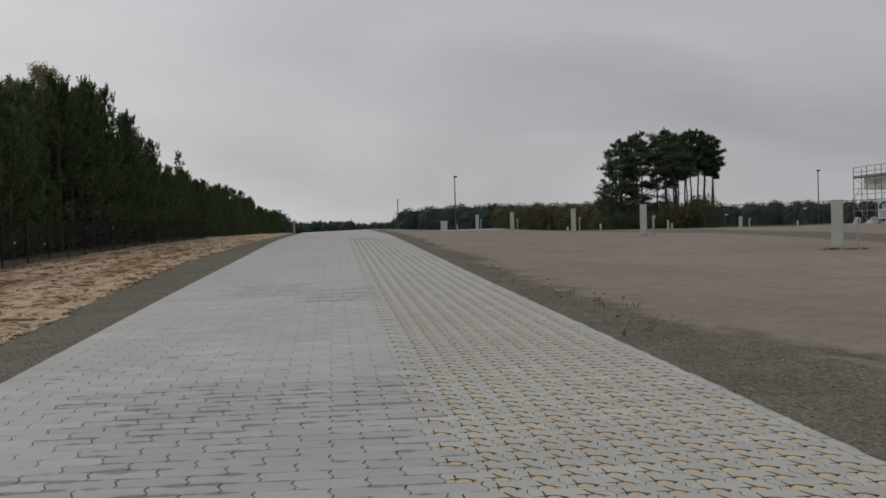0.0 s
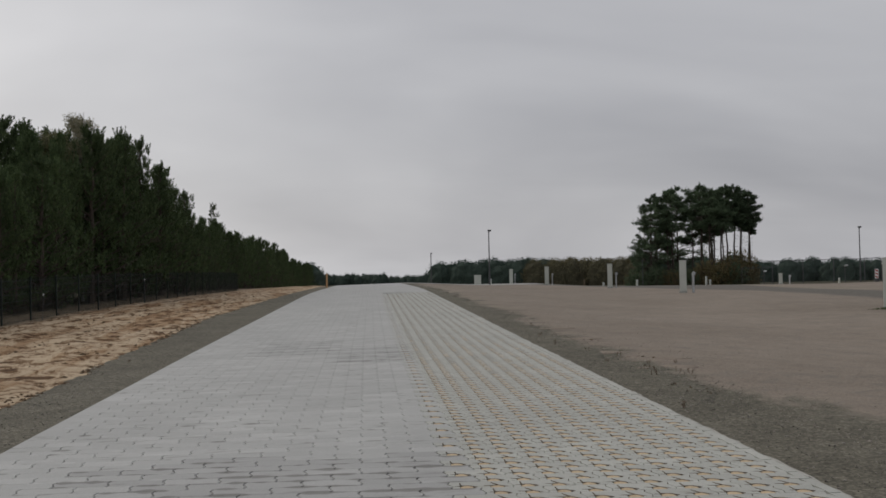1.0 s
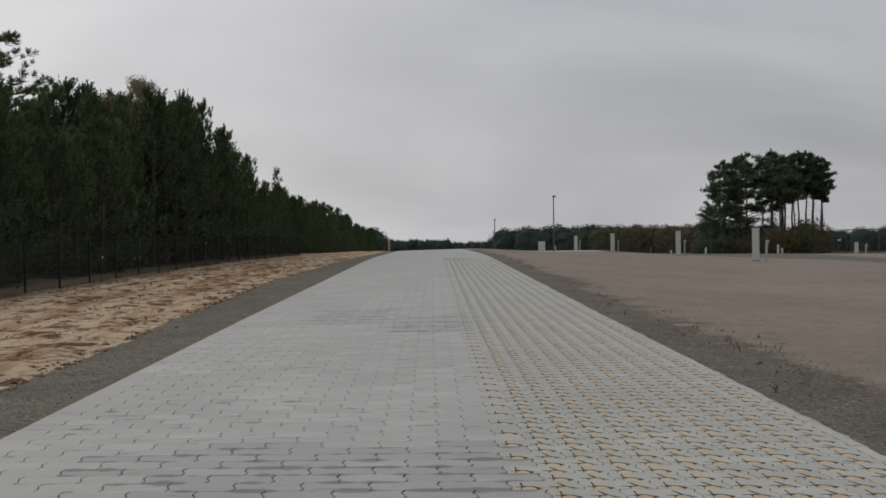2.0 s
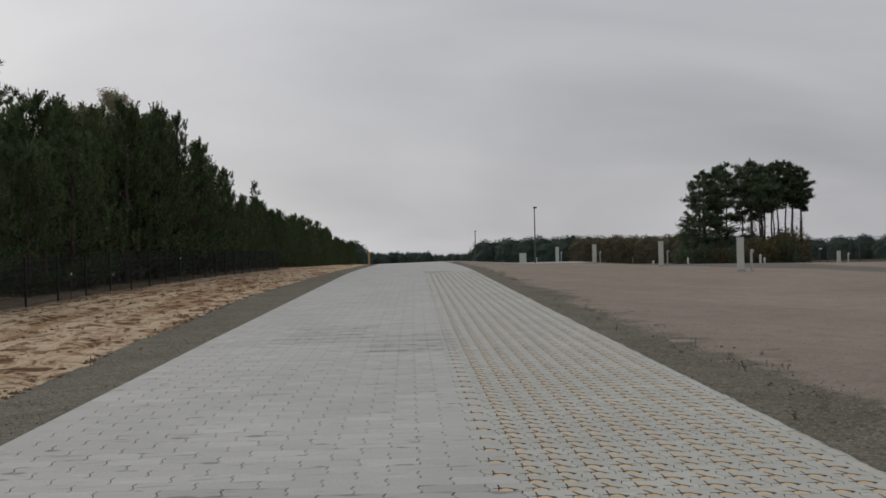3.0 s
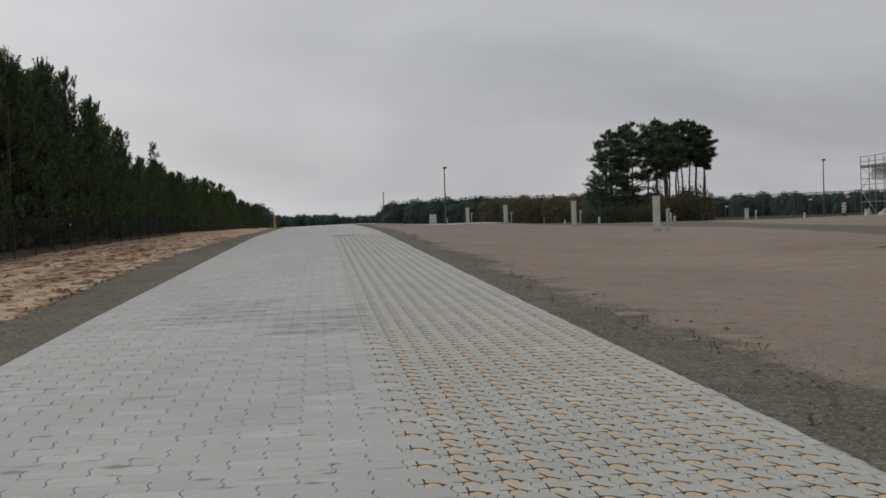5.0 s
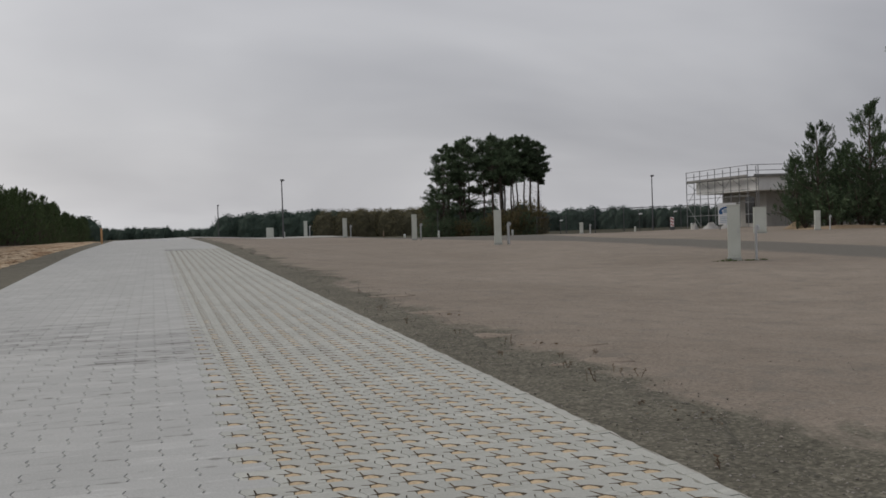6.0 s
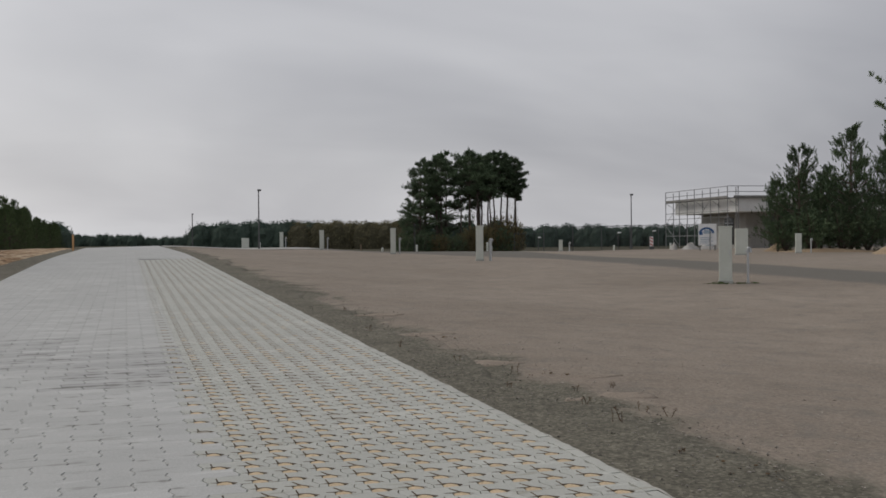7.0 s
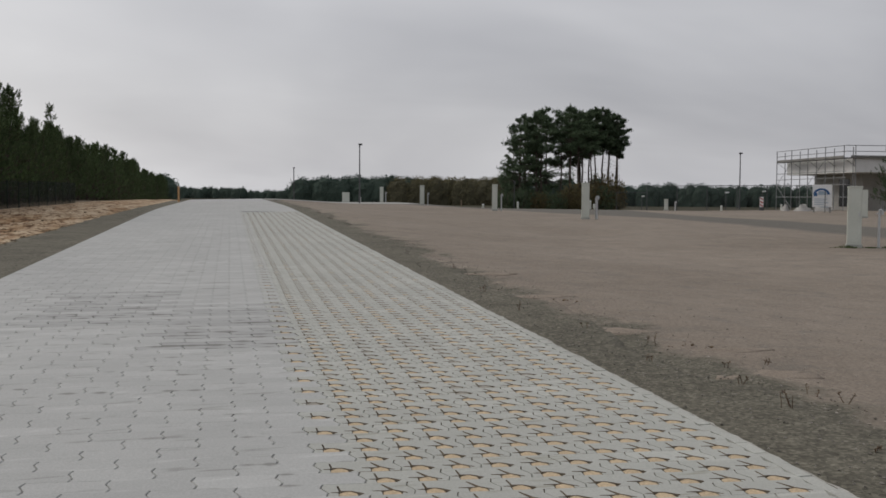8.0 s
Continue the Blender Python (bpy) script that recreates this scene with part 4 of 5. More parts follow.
def far_wood(name, spots, mat, label, size=0.40):
    """A distant wood: many crowns of loose leaf brushes, too far to count."""
    rnd = random.Random(len(spots))
    vs, fs, cores = [], [], []
    for x, y, h in spots:
        z0 = H(x, y)
        h *= rnd.uniform(0.86, 1.04)
        w = h * rnd.uniform(0.34, 0.54)
        # knobbly inner mass of twigs, coloured dark for the shade between leaf brushes
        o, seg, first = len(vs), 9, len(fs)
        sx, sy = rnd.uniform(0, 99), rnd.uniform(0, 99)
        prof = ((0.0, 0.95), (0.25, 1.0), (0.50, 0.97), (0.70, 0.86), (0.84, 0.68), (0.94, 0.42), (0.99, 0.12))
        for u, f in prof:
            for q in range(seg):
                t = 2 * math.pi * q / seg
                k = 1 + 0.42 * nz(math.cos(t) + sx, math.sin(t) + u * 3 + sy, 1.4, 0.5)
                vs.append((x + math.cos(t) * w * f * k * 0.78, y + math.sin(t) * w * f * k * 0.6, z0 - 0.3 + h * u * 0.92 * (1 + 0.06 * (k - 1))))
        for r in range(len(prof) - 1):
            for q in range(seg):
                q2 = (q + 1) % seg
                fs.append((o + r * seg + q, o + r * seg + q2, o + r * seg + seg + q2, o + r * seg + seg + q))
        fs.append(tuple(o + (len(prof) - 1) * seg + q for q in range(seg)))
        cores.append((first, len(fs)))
        for k in range(100):
            u = rnd.random() ** 0.75
            f = next(p1 + (q1 - p1) * (u - p0) / (q0 - p0) for (p0, p1), (q0, q1) in zip(prof, prof[1:] + ((1.01, 0.0),)) if p0 <= u < q0)
            rr = w * f * rnd.uniform(0.7, 1.15) + 0.15
            t = rnd.uniform(0, 6.28)
            c = Vector((x + math.cos(t) * rr, y + math.sin(t) * rr * 0.8, z0 + h * u * 0.98 - 0.2))
            s = size * h / 10
            for j in range(4):
                d = Vector((rnd.gauss(0, 1), rnd.gauss(0, 0.5), rnd.gauss(0.2, 0.8))).normalized()
                e = c + Vector((rnd.gauss(0, 1), 0, rnd.gauss(0, 0.8))) * s * 0.8
                blade(vs, fs, e - d * s * 0.5, e + d * s * 0.5, s * 0.7, rnd)
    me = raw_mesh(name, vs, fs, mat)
    me.materials.append(M_TWIG_SHADE_BROWN if mat is M_WOOD_BROWN else M_TWIG_SHADE)
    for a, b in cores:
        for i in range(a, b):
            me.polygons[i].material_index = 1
    ob = new(name, me)
    return tagged(ob, label, "wood", "", "stuff")


def band(x0, y0, x1, y1, n, depth, h0, h1, seed):
    rnd = random.Random(seed)
    out = []
    for i in range(n):
        u = (i + rnd.random()) / n
        out.append((x0 + (x1 - x0) * u + rnd.uniform(-2, 2), y0 + (y1 - y0) * u + rnd.uniform(0, depth), rnd.uniform(h0, h1)))
    return out


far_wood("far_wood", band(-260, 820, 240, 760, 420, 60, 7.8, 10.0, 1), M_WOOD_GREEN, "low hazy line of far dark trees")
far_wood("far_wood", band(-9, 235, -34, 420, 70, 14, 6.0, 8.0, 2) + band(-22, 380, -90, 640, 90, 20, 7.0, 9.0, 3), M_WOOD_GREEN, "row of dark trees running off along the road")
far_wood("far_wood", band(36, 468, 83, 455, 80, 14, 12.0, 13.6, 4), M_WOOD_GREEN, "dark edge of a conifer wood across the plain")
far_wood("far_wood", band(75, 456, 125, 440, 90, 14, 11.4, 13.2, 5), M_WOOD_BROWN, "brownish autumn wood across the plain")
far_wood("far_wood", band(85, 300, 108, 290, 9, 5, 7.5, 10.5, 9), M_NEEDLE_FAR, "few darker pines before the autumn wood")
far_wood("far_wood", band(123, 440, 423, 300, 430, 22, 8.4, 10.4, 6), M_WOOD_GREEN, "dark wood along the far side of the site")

# ---- fence along the sand ----
FX, FH = -7.3, 1.34


def fence_panel():
    ob = new("wire_fence")
    bm = bmesh.new()
    box(bm, (0, 0, FH / 2), (0.05, 0.04, FH + 0.04), bevel=0.006)
    part("post", bm, M_FENCE, ob)
    for k in range(7):
        bm = bmesh.new()
        z = 0.06 + k * 0.20
        tube(bm, (0, 0.02, z), (0, 2.48, z), 0.006, n=4)
        part("rail_wire", bm, M_FENCE, ob)
    bm = bmesh.new()
    y = 0.07
    while y < 2.48:
        tube(bm, (0.008, y, 0.03), (0.008, y, FH), 0.0045, n=3, cap=False)
        y += 0.08
    w = part("wire_mesh", bm, M_FENCE, ob)
    w["kind"] = "stuff"
    return ob


fence = fence_panel()
tagged(fence, "low dark-coated double-wire mesh fence panel with post", "fence", "fence along the wood")
ys = [12.9 + 2.5 * i for i in range(27)]
for i, y in enumerate(ys):
    tilt = math.degrees(math.atan((G(y + 2.5) - G(y)) / 2.5))
    m = pose(FX + 0.02 * max(0, y - 34), y, verge_z(FX, y) - 0.02, tilt, 0, 0)
    if i:
        copy_thing(fence, m)
    else:
        fence.matrix_world = m


def marker_stake(x, y, h):
    ob = thing("marker_stake", x, y, verge_z(x, y) - 0.02, 0, "thin grey stake with a white cap at the fence", "stake", "stakes along the fence")
    bm = bmesh.new()
    tube(bm, (0, 0, -0.05), (0.03, 0, h), 0.011, 0.010, 8)
    part("shaft", bm, M_POLE, ob)
    bm = bmesh.new()
    tube(bm, (0.03, 0, h), (0.032, 0, h + 0.07), 0.02, 0.018, 10)
    part("cap", bm, M_WHITE, ob, "white cap")


for x, y, h in ((-7.1, 36.0, 0.8), (-6.9, 50.0, 1.0), (-6.7, 72.0, 0.9)):
    marker_stake(x, y, h)

# orange post at the far road edge
ob = thing("marker_post", 0.12, 80.0, None, 0, "slim worn orange post beside the road", "post")
bm = bmesh.new()
tube(bm, (0, 0, -0.05), (0, 0, 1.02), 0.065, 0.06, 12)
part("shaft", bm, M_ORANGE, ob)
bm = bmesh.new()
tube(bm, (0, 0, 1.02), (0, 0, 1.08), 0.061, 0.045, 12)
part("tip", bm, M_PILLAR_CAP, ob)


# ---- supply pillars on the lot ----
def pillar(x, y, w, d, h, rz, label, z=None, name="supply_pillar", group="supply pillars"):
    ob = thing(name, x, y, (H(x, y) - 0.03) if z is None else z, rz, label, "pillar", group)
    bm = bmesh.new()
    box(bm, (0, 0, 0.04), (w + 0.05, d + 0.05, 0.10), bevel=0.008)
    part("plinth", bm, M_PILLAR_CAP, ob, "grey concrete plinth")
    bm = bmesh.new()
    box(bm, (0, 0, h / 2 + 0.03), (w, d, h - 0.04), bevel=0.012)
    part("body", bm, M_PILLAR, ob)
    bm = bmesh.new()
    box(bm, (0, -d / 2 - 0.004, h * 0.53), (w - 0.05, 0.012, h * 0.86), bevel=0.004)
    dr = part("door", bm, M_PILLAR, ob)
    bm = bmesh.new()
    box(bm, (w * 0.3, -d / 2 - 0.02, h * 0.55), (0.025, 0.02, 0.10), bevel=0.005)
    hd = part("handle", bm, M_STEEL, dr)
    bm = bmesh.new()
    box(bm, (0, 0, h + 0.012), (w + 0.03, d + 0.03, 0.035), bevel=0.008)
    part("cap", bm, M_PILLAR, ob)
    return ob


def standpipe(x, y, h, rz, z=None, r=0.04, label="thin steel water standpipe with a bent tap head"):
    ob = thing("standpipe", x, y, (H(x, y) - 0.03) if z is None else z, rz, label, "standpipe", "standpipes beside the pillars")
    bm = bmesh.new()
    tube(bm, (0, 0, -0.02), (0, 0, h - 0.05), r, r, 12)
    part("riser", bm, M_STEEL, ob)
    bm = bmesh.new()
    p = Vector((0, 0, h - 0.07))
    for k in range(1, 9):
        a = math.pi * k / 8
        q = Vector((0.035 - 0.035 * math.cos(a), 0, h - 0.07 + 0.07 * math.sin(a)))
        tube(bm, p, q, r * 1.1, r * 1.1, 10)
        p = q
    tube(bm, p, p - Vector((0, 0, 0.05)), 0.03, 0.034, 10)
    part("spout", bm, M_STEEL, ob, "bright bent spout")
    bm = bmesh.new()
    tube(bm, (-0.02, 0, h - 0.09), (-0.07, 0, h - 0.09), 0.012, 0.012, 8)
    tube(bm, (-0.07, -0.03, h - 0.09), (-0.07, 0.03, h - 0.09), 0.01, 0.01, 8)
    part("tap_lever", bm, M_STEEL, ob)
    bm = bmesh.new()
    tube(bm, (0, 0, 0.0), (0, 0, 0.04), 0.07, 0.06, 12)
    part("foot", bm, M_PILLAR_CAP, ob)
    return ob


pillar(18.17, 32.0, 0.33, 0.27, 1.48, -31, "pale grey-green supply pillar standing beside a tap")
standpipe(18.68, 31.75, 0.94, -31, r=0.032)
pillar(17.46, 49.5, 0.31, 0.28, 1.46, -18, "pale grey-green supply pillar on open gravel")
standpipe(17.90, 49.4, 0.92, -18, r=0.055)
pillar(18.10, 66.5, 0.30, 0.28, 1.48, -14, "pale grey-green supply pillar on open gravel")
standpipe(18.46, 66.4, 0.95, -14)
pillar(17.21, 84.0, 0.32, 0.28, 1.42, -10, "pale grey-green supply pillar on open gravel")
standpipe(17.62, 83.9, 0.9, -10)
pillar(16.77, 101.0, 0.32, 0.28, 1.38, -8, "pale grey-green supply pillar on open gravel")
standpipe(17.12, 100.9, 0.95, -8)
pillar(41.5, 61.0, 0.34, 0.28, 1.16, -30, "short pale supply pillar before the pine trees")
standpipe(42.3, 60.9, 0.86, -30)
pillar(36.05, 58.6, 0.68, 0.32, 1.46, -28, "wide pale supply cabinet standing before the building", name="supply_cabinet", group="")
pillar(34.25, 79.4, 0.26, 0.24, 0.80, -20, "small pale supply pillar at the lot's far side")
standpipe(34.95, 79.4, 0.66, -20, r=0.05)
pillar(13.35, 99.0, 0.62, 0.3, 0.86, -8, "low wide pale cabinet beside the lamp post", name="supply_cabinet", group="")
for x, y, h in ((23.9, 82.0, 0.42), (28.7, 80.0, 0.57), (29.0, 80.0, 0.33), (20.8, 80.0, 0.20), (41.9, 86.0, 0.41), (46.0, 84.0, 0.41), (14.2, 96.0, 0.41)):
    bo = thing("bollard", x, y, None, 0, "small pale bollard standing on the gravel lot", "bollard", "small bollards")
    bm = bmesh.new()
    tube(bm, (0, 0, -0.02), (0, 0, h), 0.08, 0.08, 10)
    part("shaft", bm, M_PILLAR, bo)
    bm = bmesh.new()
    tube(bm, (0, 0, h), (0, 0, h + 0.04), 0.085, 0.055, 10)
    part("cap", bm, M_WHITE, bo)


stake = thing("wooden_stake", 20.6, 86.0, None, 0, "thin weathered wooden stake on the gravel lot", "stake")
bm = bmesh.new()
box(bm, (0, 0, 0.24), (0.07, 0.07, 0.56), bevel=0.008)
part("shaft", bm, M_STAKE, stake)


def street_lamp(x, y, h, rz, r=0.058):
    ob = thing("street_lamp", x, y, None, rz, "slim dark grey lamp post with a small head", "street lamp", "lamp posts")
    bm = bmesh.new()
    tube(bm, (0, 0, -0.05), (0, 0, 0.9), 0.075, 0.07, 12)
    part("base", bm, M_POLE, ob)
    bm = bmesh.new()
    tube(bm, (0, 0, 0.9), (0, 0, h - 0.15), r, r * 0.7, 12)
    part("pole", bm, M_POLE, ob)
    bm = bmesh.new()
    box(bm, (0.06, 0, h - 0.08), (0.30, 0.20, 0.12), bevel=0.03)
    tube(bm, (0, 0, h - 0.25), (0, 0, h - 0.1), 0.05, 0.06, 10)
    part("head", bm, M_POLE, ob)
    bm = bmesh.new()
    box(bm, (0.08, 0, h - 0.15), (0.20, 0.15, 0.02), bevel=0.005)
    part("lens", bm, M_DARKGLASS, ob)
    return ob


street_lamp(13.48, 90.7, 4.69, -15)
street_lamp(14.0, 177.0, 6.99, -15, 0.10)
street_lamp(47.5, 93.7, 5.00, 20)
street_lamp(40.0, 140.0, 5.4, 60)

# ---- building under scaffolding ----
BX, BY = 49.4, 80.2
house = thing("building", BX, BY, -0.17, -5, "single-storey raw flat-roofed building with a pale thick roof edge", "building")
bm = bmesh.new()
box(bm, (9.3, 6.4, 1.22), (13.8, 8.0, 3.24))
part("wall", bm, M_BLOCKWALL, house, "raw grey masonry wall")
bm = bmesh.new()
box(bm, (8.4, 5.0, 3.40), (16.6, 11.6, 1.08), bevel=0.02)
part("roof", bm, M_FASCIA, house, "thick pale roof edge overhanging the walls")
bm = bmesh.new()
box(bm, (8.4, 5.0, 3.975), (16.7, 11.7, 0.06), bevel=0.01)
part("roof_edge", bm, M_STEEL, house, "thin metal roof edging")
# Openings are near-black panels, the rooms' shade put into their colour.
for k, (cx, w, z0, z1) in enumerate(((5.3, 1.5, 0.2, 2.5), (9.0, 2.2, 0.9, 2.3), (12.8, 1.8, 0.9, 2.3))):
    bm = bmesh.new()
    box(bm, (cx, 2.39, (z0 + z1) / 2), (w, 0.06, z1 - z0))
    wi = part("window", bm, M_DARKGLASS, house, "near-black panel painted as a shaded opening")
    bm = bmesh.new()
    for sx in (-w / 2, 0, w / 2):
        box(bm, (cx + sx, 2.36, (z0 + z1) / 2), (0.07, 0.08, z1 - z0))
    for zz in (z0, z1):
        box(bm, (cx, 2.36, zz), (w + 0.07, 0.08, 0.07))
    part("frame", bm, M_POLE, wi)
bm = bmesh.new()
box(bm, (2.38, 5.2, 1.35), (0.06, 1.6, 2.2))
part("window", bm, M_DARKGLASS, house, "near-black panel painted as a shaded opening")
scaf = thing("scaffolding", 48.85, 79.5, -0.17, -5, "galvanised tube scaffolding with planks and guard rails", "scaffolding")


def pole(a, b, r=0.026, name="tube", mat=None):
    bm = bmesh.new()
    tube(bm, a, b, r, r, 6)
    part(name, bm, mat or M_TUBE, scaf)


TOP = 4.88
ybays = [0.0, 2.9, 5.8, 8.7, 11.5]
xbays = [0.0, 3.0, 6.0, 9.0, 12.0, 15.0]
for y in ybays:
    for x in (-0.35, 0.38):
        pole((x, y, -0.3), (x, y, TOP if x < 0 else TOP - 0.1), 0.036, "upright")
    for z in (1.95, 3.92):
        pole((-0.35, y, z), (0.38, y, z), 0.026, "transom")
for x in xbays[1:]:
    for y in (-0.35, 0.38):
        pole((x, y, -0.3), (x, y, TOP if y < 0 else 3.9), 0.036, "upright")
    for z in (1.95, 3.92):
        pole((x, -0.35, z), (x, 0.38, z), 0.026, "transom")
pole((0.38, -0.35, 0), (0.38, -0.35, TOP), 0.036, "upright")
for z in (1.0, 1.95, 2.45, 2.95, 4.42, 4.86):
    pole((-0.35, -0.35, z), (-0.35, 11.5, z), 0.028, "guard_rail")
    if z > 3.0 or z < 1.5:
        pole((-0.35, -0.35, z), (15.0, -0.35, z), 0.028, "guard_rail")
for y0, y1 in ((8.7, 11.5), (2.9, 5.8)):
    pole((-0.36, y0, 0.1), (-0.36, y1, 1.95), 0.02, "brace")
    pole((-0.36, y1, 1.95), (-0.36, y0, 3.9), 0.02, "brace")
for i in range(len(ybays) - 1):
    for z in (3.95,):
        bm = bmesh.new()
        box(bm, (0.02, (ybays[i] + ybays[i + 1]) / 2, z), (0.68, ybays[i + 1] - ybays[i] - 0.04, 0.06))
        part("platform", bm, M_PLANK, scaf, "grey scaffold planks")
        bm = bmesh.new()
        box(bm, (-0.33, (ybays[i] + ybays[i + 1]) / 2, z + 0.1), (0.03, ybays[i + 1] - ybays[i] - 0.04, 0.14))
        part("toe_board", bm, M_PLANK, scaf)
for i in range(len(xbays) - 1):
    bm = bmesh.new()
    box(bm, ((xbays[i] + xbays[i + 1]) / 2, 0.02, 3.95), (xbays[i + 1] - xbays[i] - 0.04, 0.68, 0.06))
    part("platform", bm, M_PLANK, scaf, "grey scaffold planks")
    bm = bmesh.new()
    box(bm, ((xbays[i] + xbays[i + 1]) / 2, -0.33, 4.05), (xbays[i + 1] - xbays[i] - 0.04, 0.03, 0.14))
    part("toe_board", bm, M_PLANK, scaf)
for y in ybays:
    pole((-0.30, y, 3.9), (0.55, y, 3.3), 0.02, "bracket")

# site board
sb = thing("site_board", 41.75, 71.45, -0.25, -32, "white site board with a blue emblem on posts", "sign")
bm = bmesh.new()
box(bm, (0, 0, 1.13), (1.22, 0.04, 1.46), bevel=0.006)
board = part("board", bm, M_WHITE, sb)
for x in (-0.5, 0.5):
    bm = bmesh.new()
    box(bm, (x, 0.06, 0.85), (0.08, 0.08, 1.9), bevel=0.006)
    part("post", bm, M_PLANK, sb)
bm = bmesh.new()
for k in range(14):
    a0, a1 = math.pi * k / 14, math.pi * (k + 1) / 14
    for r0, r1 in ((0.36, 0.52),):
        q = [bm.verts.new((-0.05 + r * math.cos(a), -0.026, 1.22 + 0.8 * r * math.sin(a))) for r, a in ((r0, a0), (r1, a0), (r1, a1), (r0, a1))]
        bm.faces.new(q)
box(bm, (-0.42, -0.03, 1.22), (0.22, 0.008, 0.22))
part("emblem", bm, M_BLUE, board, "blue arch emblem")
bm = bmesh.new()
box(bm, (0.0, -0.03, 1.32), (0.5, 0.008, 0.26))
part("picture", bm, M_PALEBLUE, board, "pale blue picture")
bm = bmesh.new()
for k, (x, z, w) in enumerate(((-0.1, 0.92, 0.8), (-0.15, 0.80, 0.7), (-0.05, 0.68, 0.85), (-0.2, 0.56, 0.6), (0.15, 0.40, 0.5))):
    box(bm, (x, -0.028, z), (w, 0.006, 0.045))
part("print", bm, M_PALEBLUE, board, "rows of small print")
bm = bmesh.new()
tube(bm, (0.18, -0.10, 0.0), (0.18, -0.10, 1.5), 0.025, 0.025, 8)
part("prop", bm, M_POLE, sb)

# striped warning board
wb = thing("warning_board", 41.95, 79.75, None, -25, "red and white striped warning board on a foot", "warning board")
bm = bmesh.new()
box(bm, (0, 0, 0.62), (0.27, 0.03, 0.74), bevel=0.005)
bd = part("board", bm, M_WHITE, wb)
for k in range(3):
    bm = bmesh.new()
    box(bm, (0, -0.02, 0), (0.25, 0.006, 0.085), m=pose(0, 0, 0.38 + 0.24 * k, 0, 30, 0))
    part("stripe", bm, M_RED, bd)
bm = bmesh.new()
box(bm, (0, 0, 0.1), (0.36, 0.3, 0.2), bevel=0.03)
part("foot", bm, M_POLE, wb)


M_WASH = two_scale("washed_sand", (0.22, 0.182, 0.147), (0.31, 0.26, 0.208), 4.0, 60.0, 0.95, 0.006, 0.3)


# rubble and sand heaps
def heap(name, x, y, w, d, h, mat, label, seed, rz=0.0, n=18, rough=0.25):
    rnd = random.Random(seed)
    vs, fs = [(0, 0, h)], []
    rings = 7
    for r in range(1, rings + 1):
        u = r / rings
        for i in range(n):
            a = 2 * math.pi * i / n
            k = 1 + rough * nz(math.cos(a), math.sin(a), 1.5, seed * 1.7)
            z = h * (0.5 + 0.5 * math.cos(math.pi * u)) * (1 + 0.4 * rough * rnd.uniform(-1, 1)) - (0.08 if r == rings else 0)
            vs.append((w / 2 * u * k * math.cos(a), d / 2 * u * k * math.sin(a), z))
    for i in range(n):
        fs.append((0, 1 + i, 1 + (i + 1) % n))
    for r in range(rings - 1):
        for i in range(n):
            j = (i + 1) % n
            a = 1 + r * n
            fs.append((a + i, a + n + i, a + n + j, a + j))
    ob = new(name, raw_mesh(name, vs, fs, mat, True))
    ob.matrix_world = pose(x, y, H(x, y) - 0.02, 0, 0, rz)
    return tagged(ob, label, "heap")


heap("sand_heap", 43.9, 66.3, 2.4, 1.8, 0.5, M_MOUND, "small heap of pale yellow sand", 3, -30)
heap("sand_heap", 44.8, 62.8, 8.0, 1.6, 0.22, M_MOUND, "long low bank of pale sand under pines", 5, -35)
heap("sand_heap", 46.5, 56.0, 9.0, 6.0, 2.0, M_MOUND, "broad brownish sand heap beside the pines", 8, 10)
for x, y, w, h, k in ((44.6, 78.6, 1.7, 0.30, 1), (45.7, 77.6, 1.6, 0.42, 2), (43.6, 79.2, 0.8, 0.34, 4)):
    heap("rubble_heap", x, y, w, w * 0.8, h + 0.15, M_RUBBLE, "small pale heap of building rubble", k, k * 20, 12, 0.9)


for x, y, w, d, k in ((6.5, 17.8, 0.7, 0.45, 21), (6.85, 15.7, 0.9, 0.5, 22), (6.62, 20.5, 0.8, 0.4, 23), (6.95, 16.7, 0.7, 0.3, 24), (6.75, 23.4, 0.8, 0.5, 25)):
    heap("sand_patch", x, y, w, d, 0.014, M_WASH, "thin patch of washed pale sand beside dark gravel", k, 0, 18, 0.9)


def path_light(x, y, h):
    ob = thing("path_light", x, y, None, 0, "thin grey path light with a pale head", "path light", "path lights on the lot")
    bm = bmesh.new()
    tube(bm, (0, 0, -0.05), (0, 0, h), 0.035, 0.03, 8)
    part("pole", bm, M_POLE, ob)
    bm = bmesh.new()
    tube(bm, (-0.02, 0, h), (0.28, 0, h + 0.03), 0.06, 0.05, 8)
    part("head", bm, M_WHITE, ob, "pale lamp head")


for x, y, h in ((44.4, 90.2, 1.5), (46.9, 88.6, 1.5), (42.0, 102.5, 1.7)):
    path_light(x, y, h)

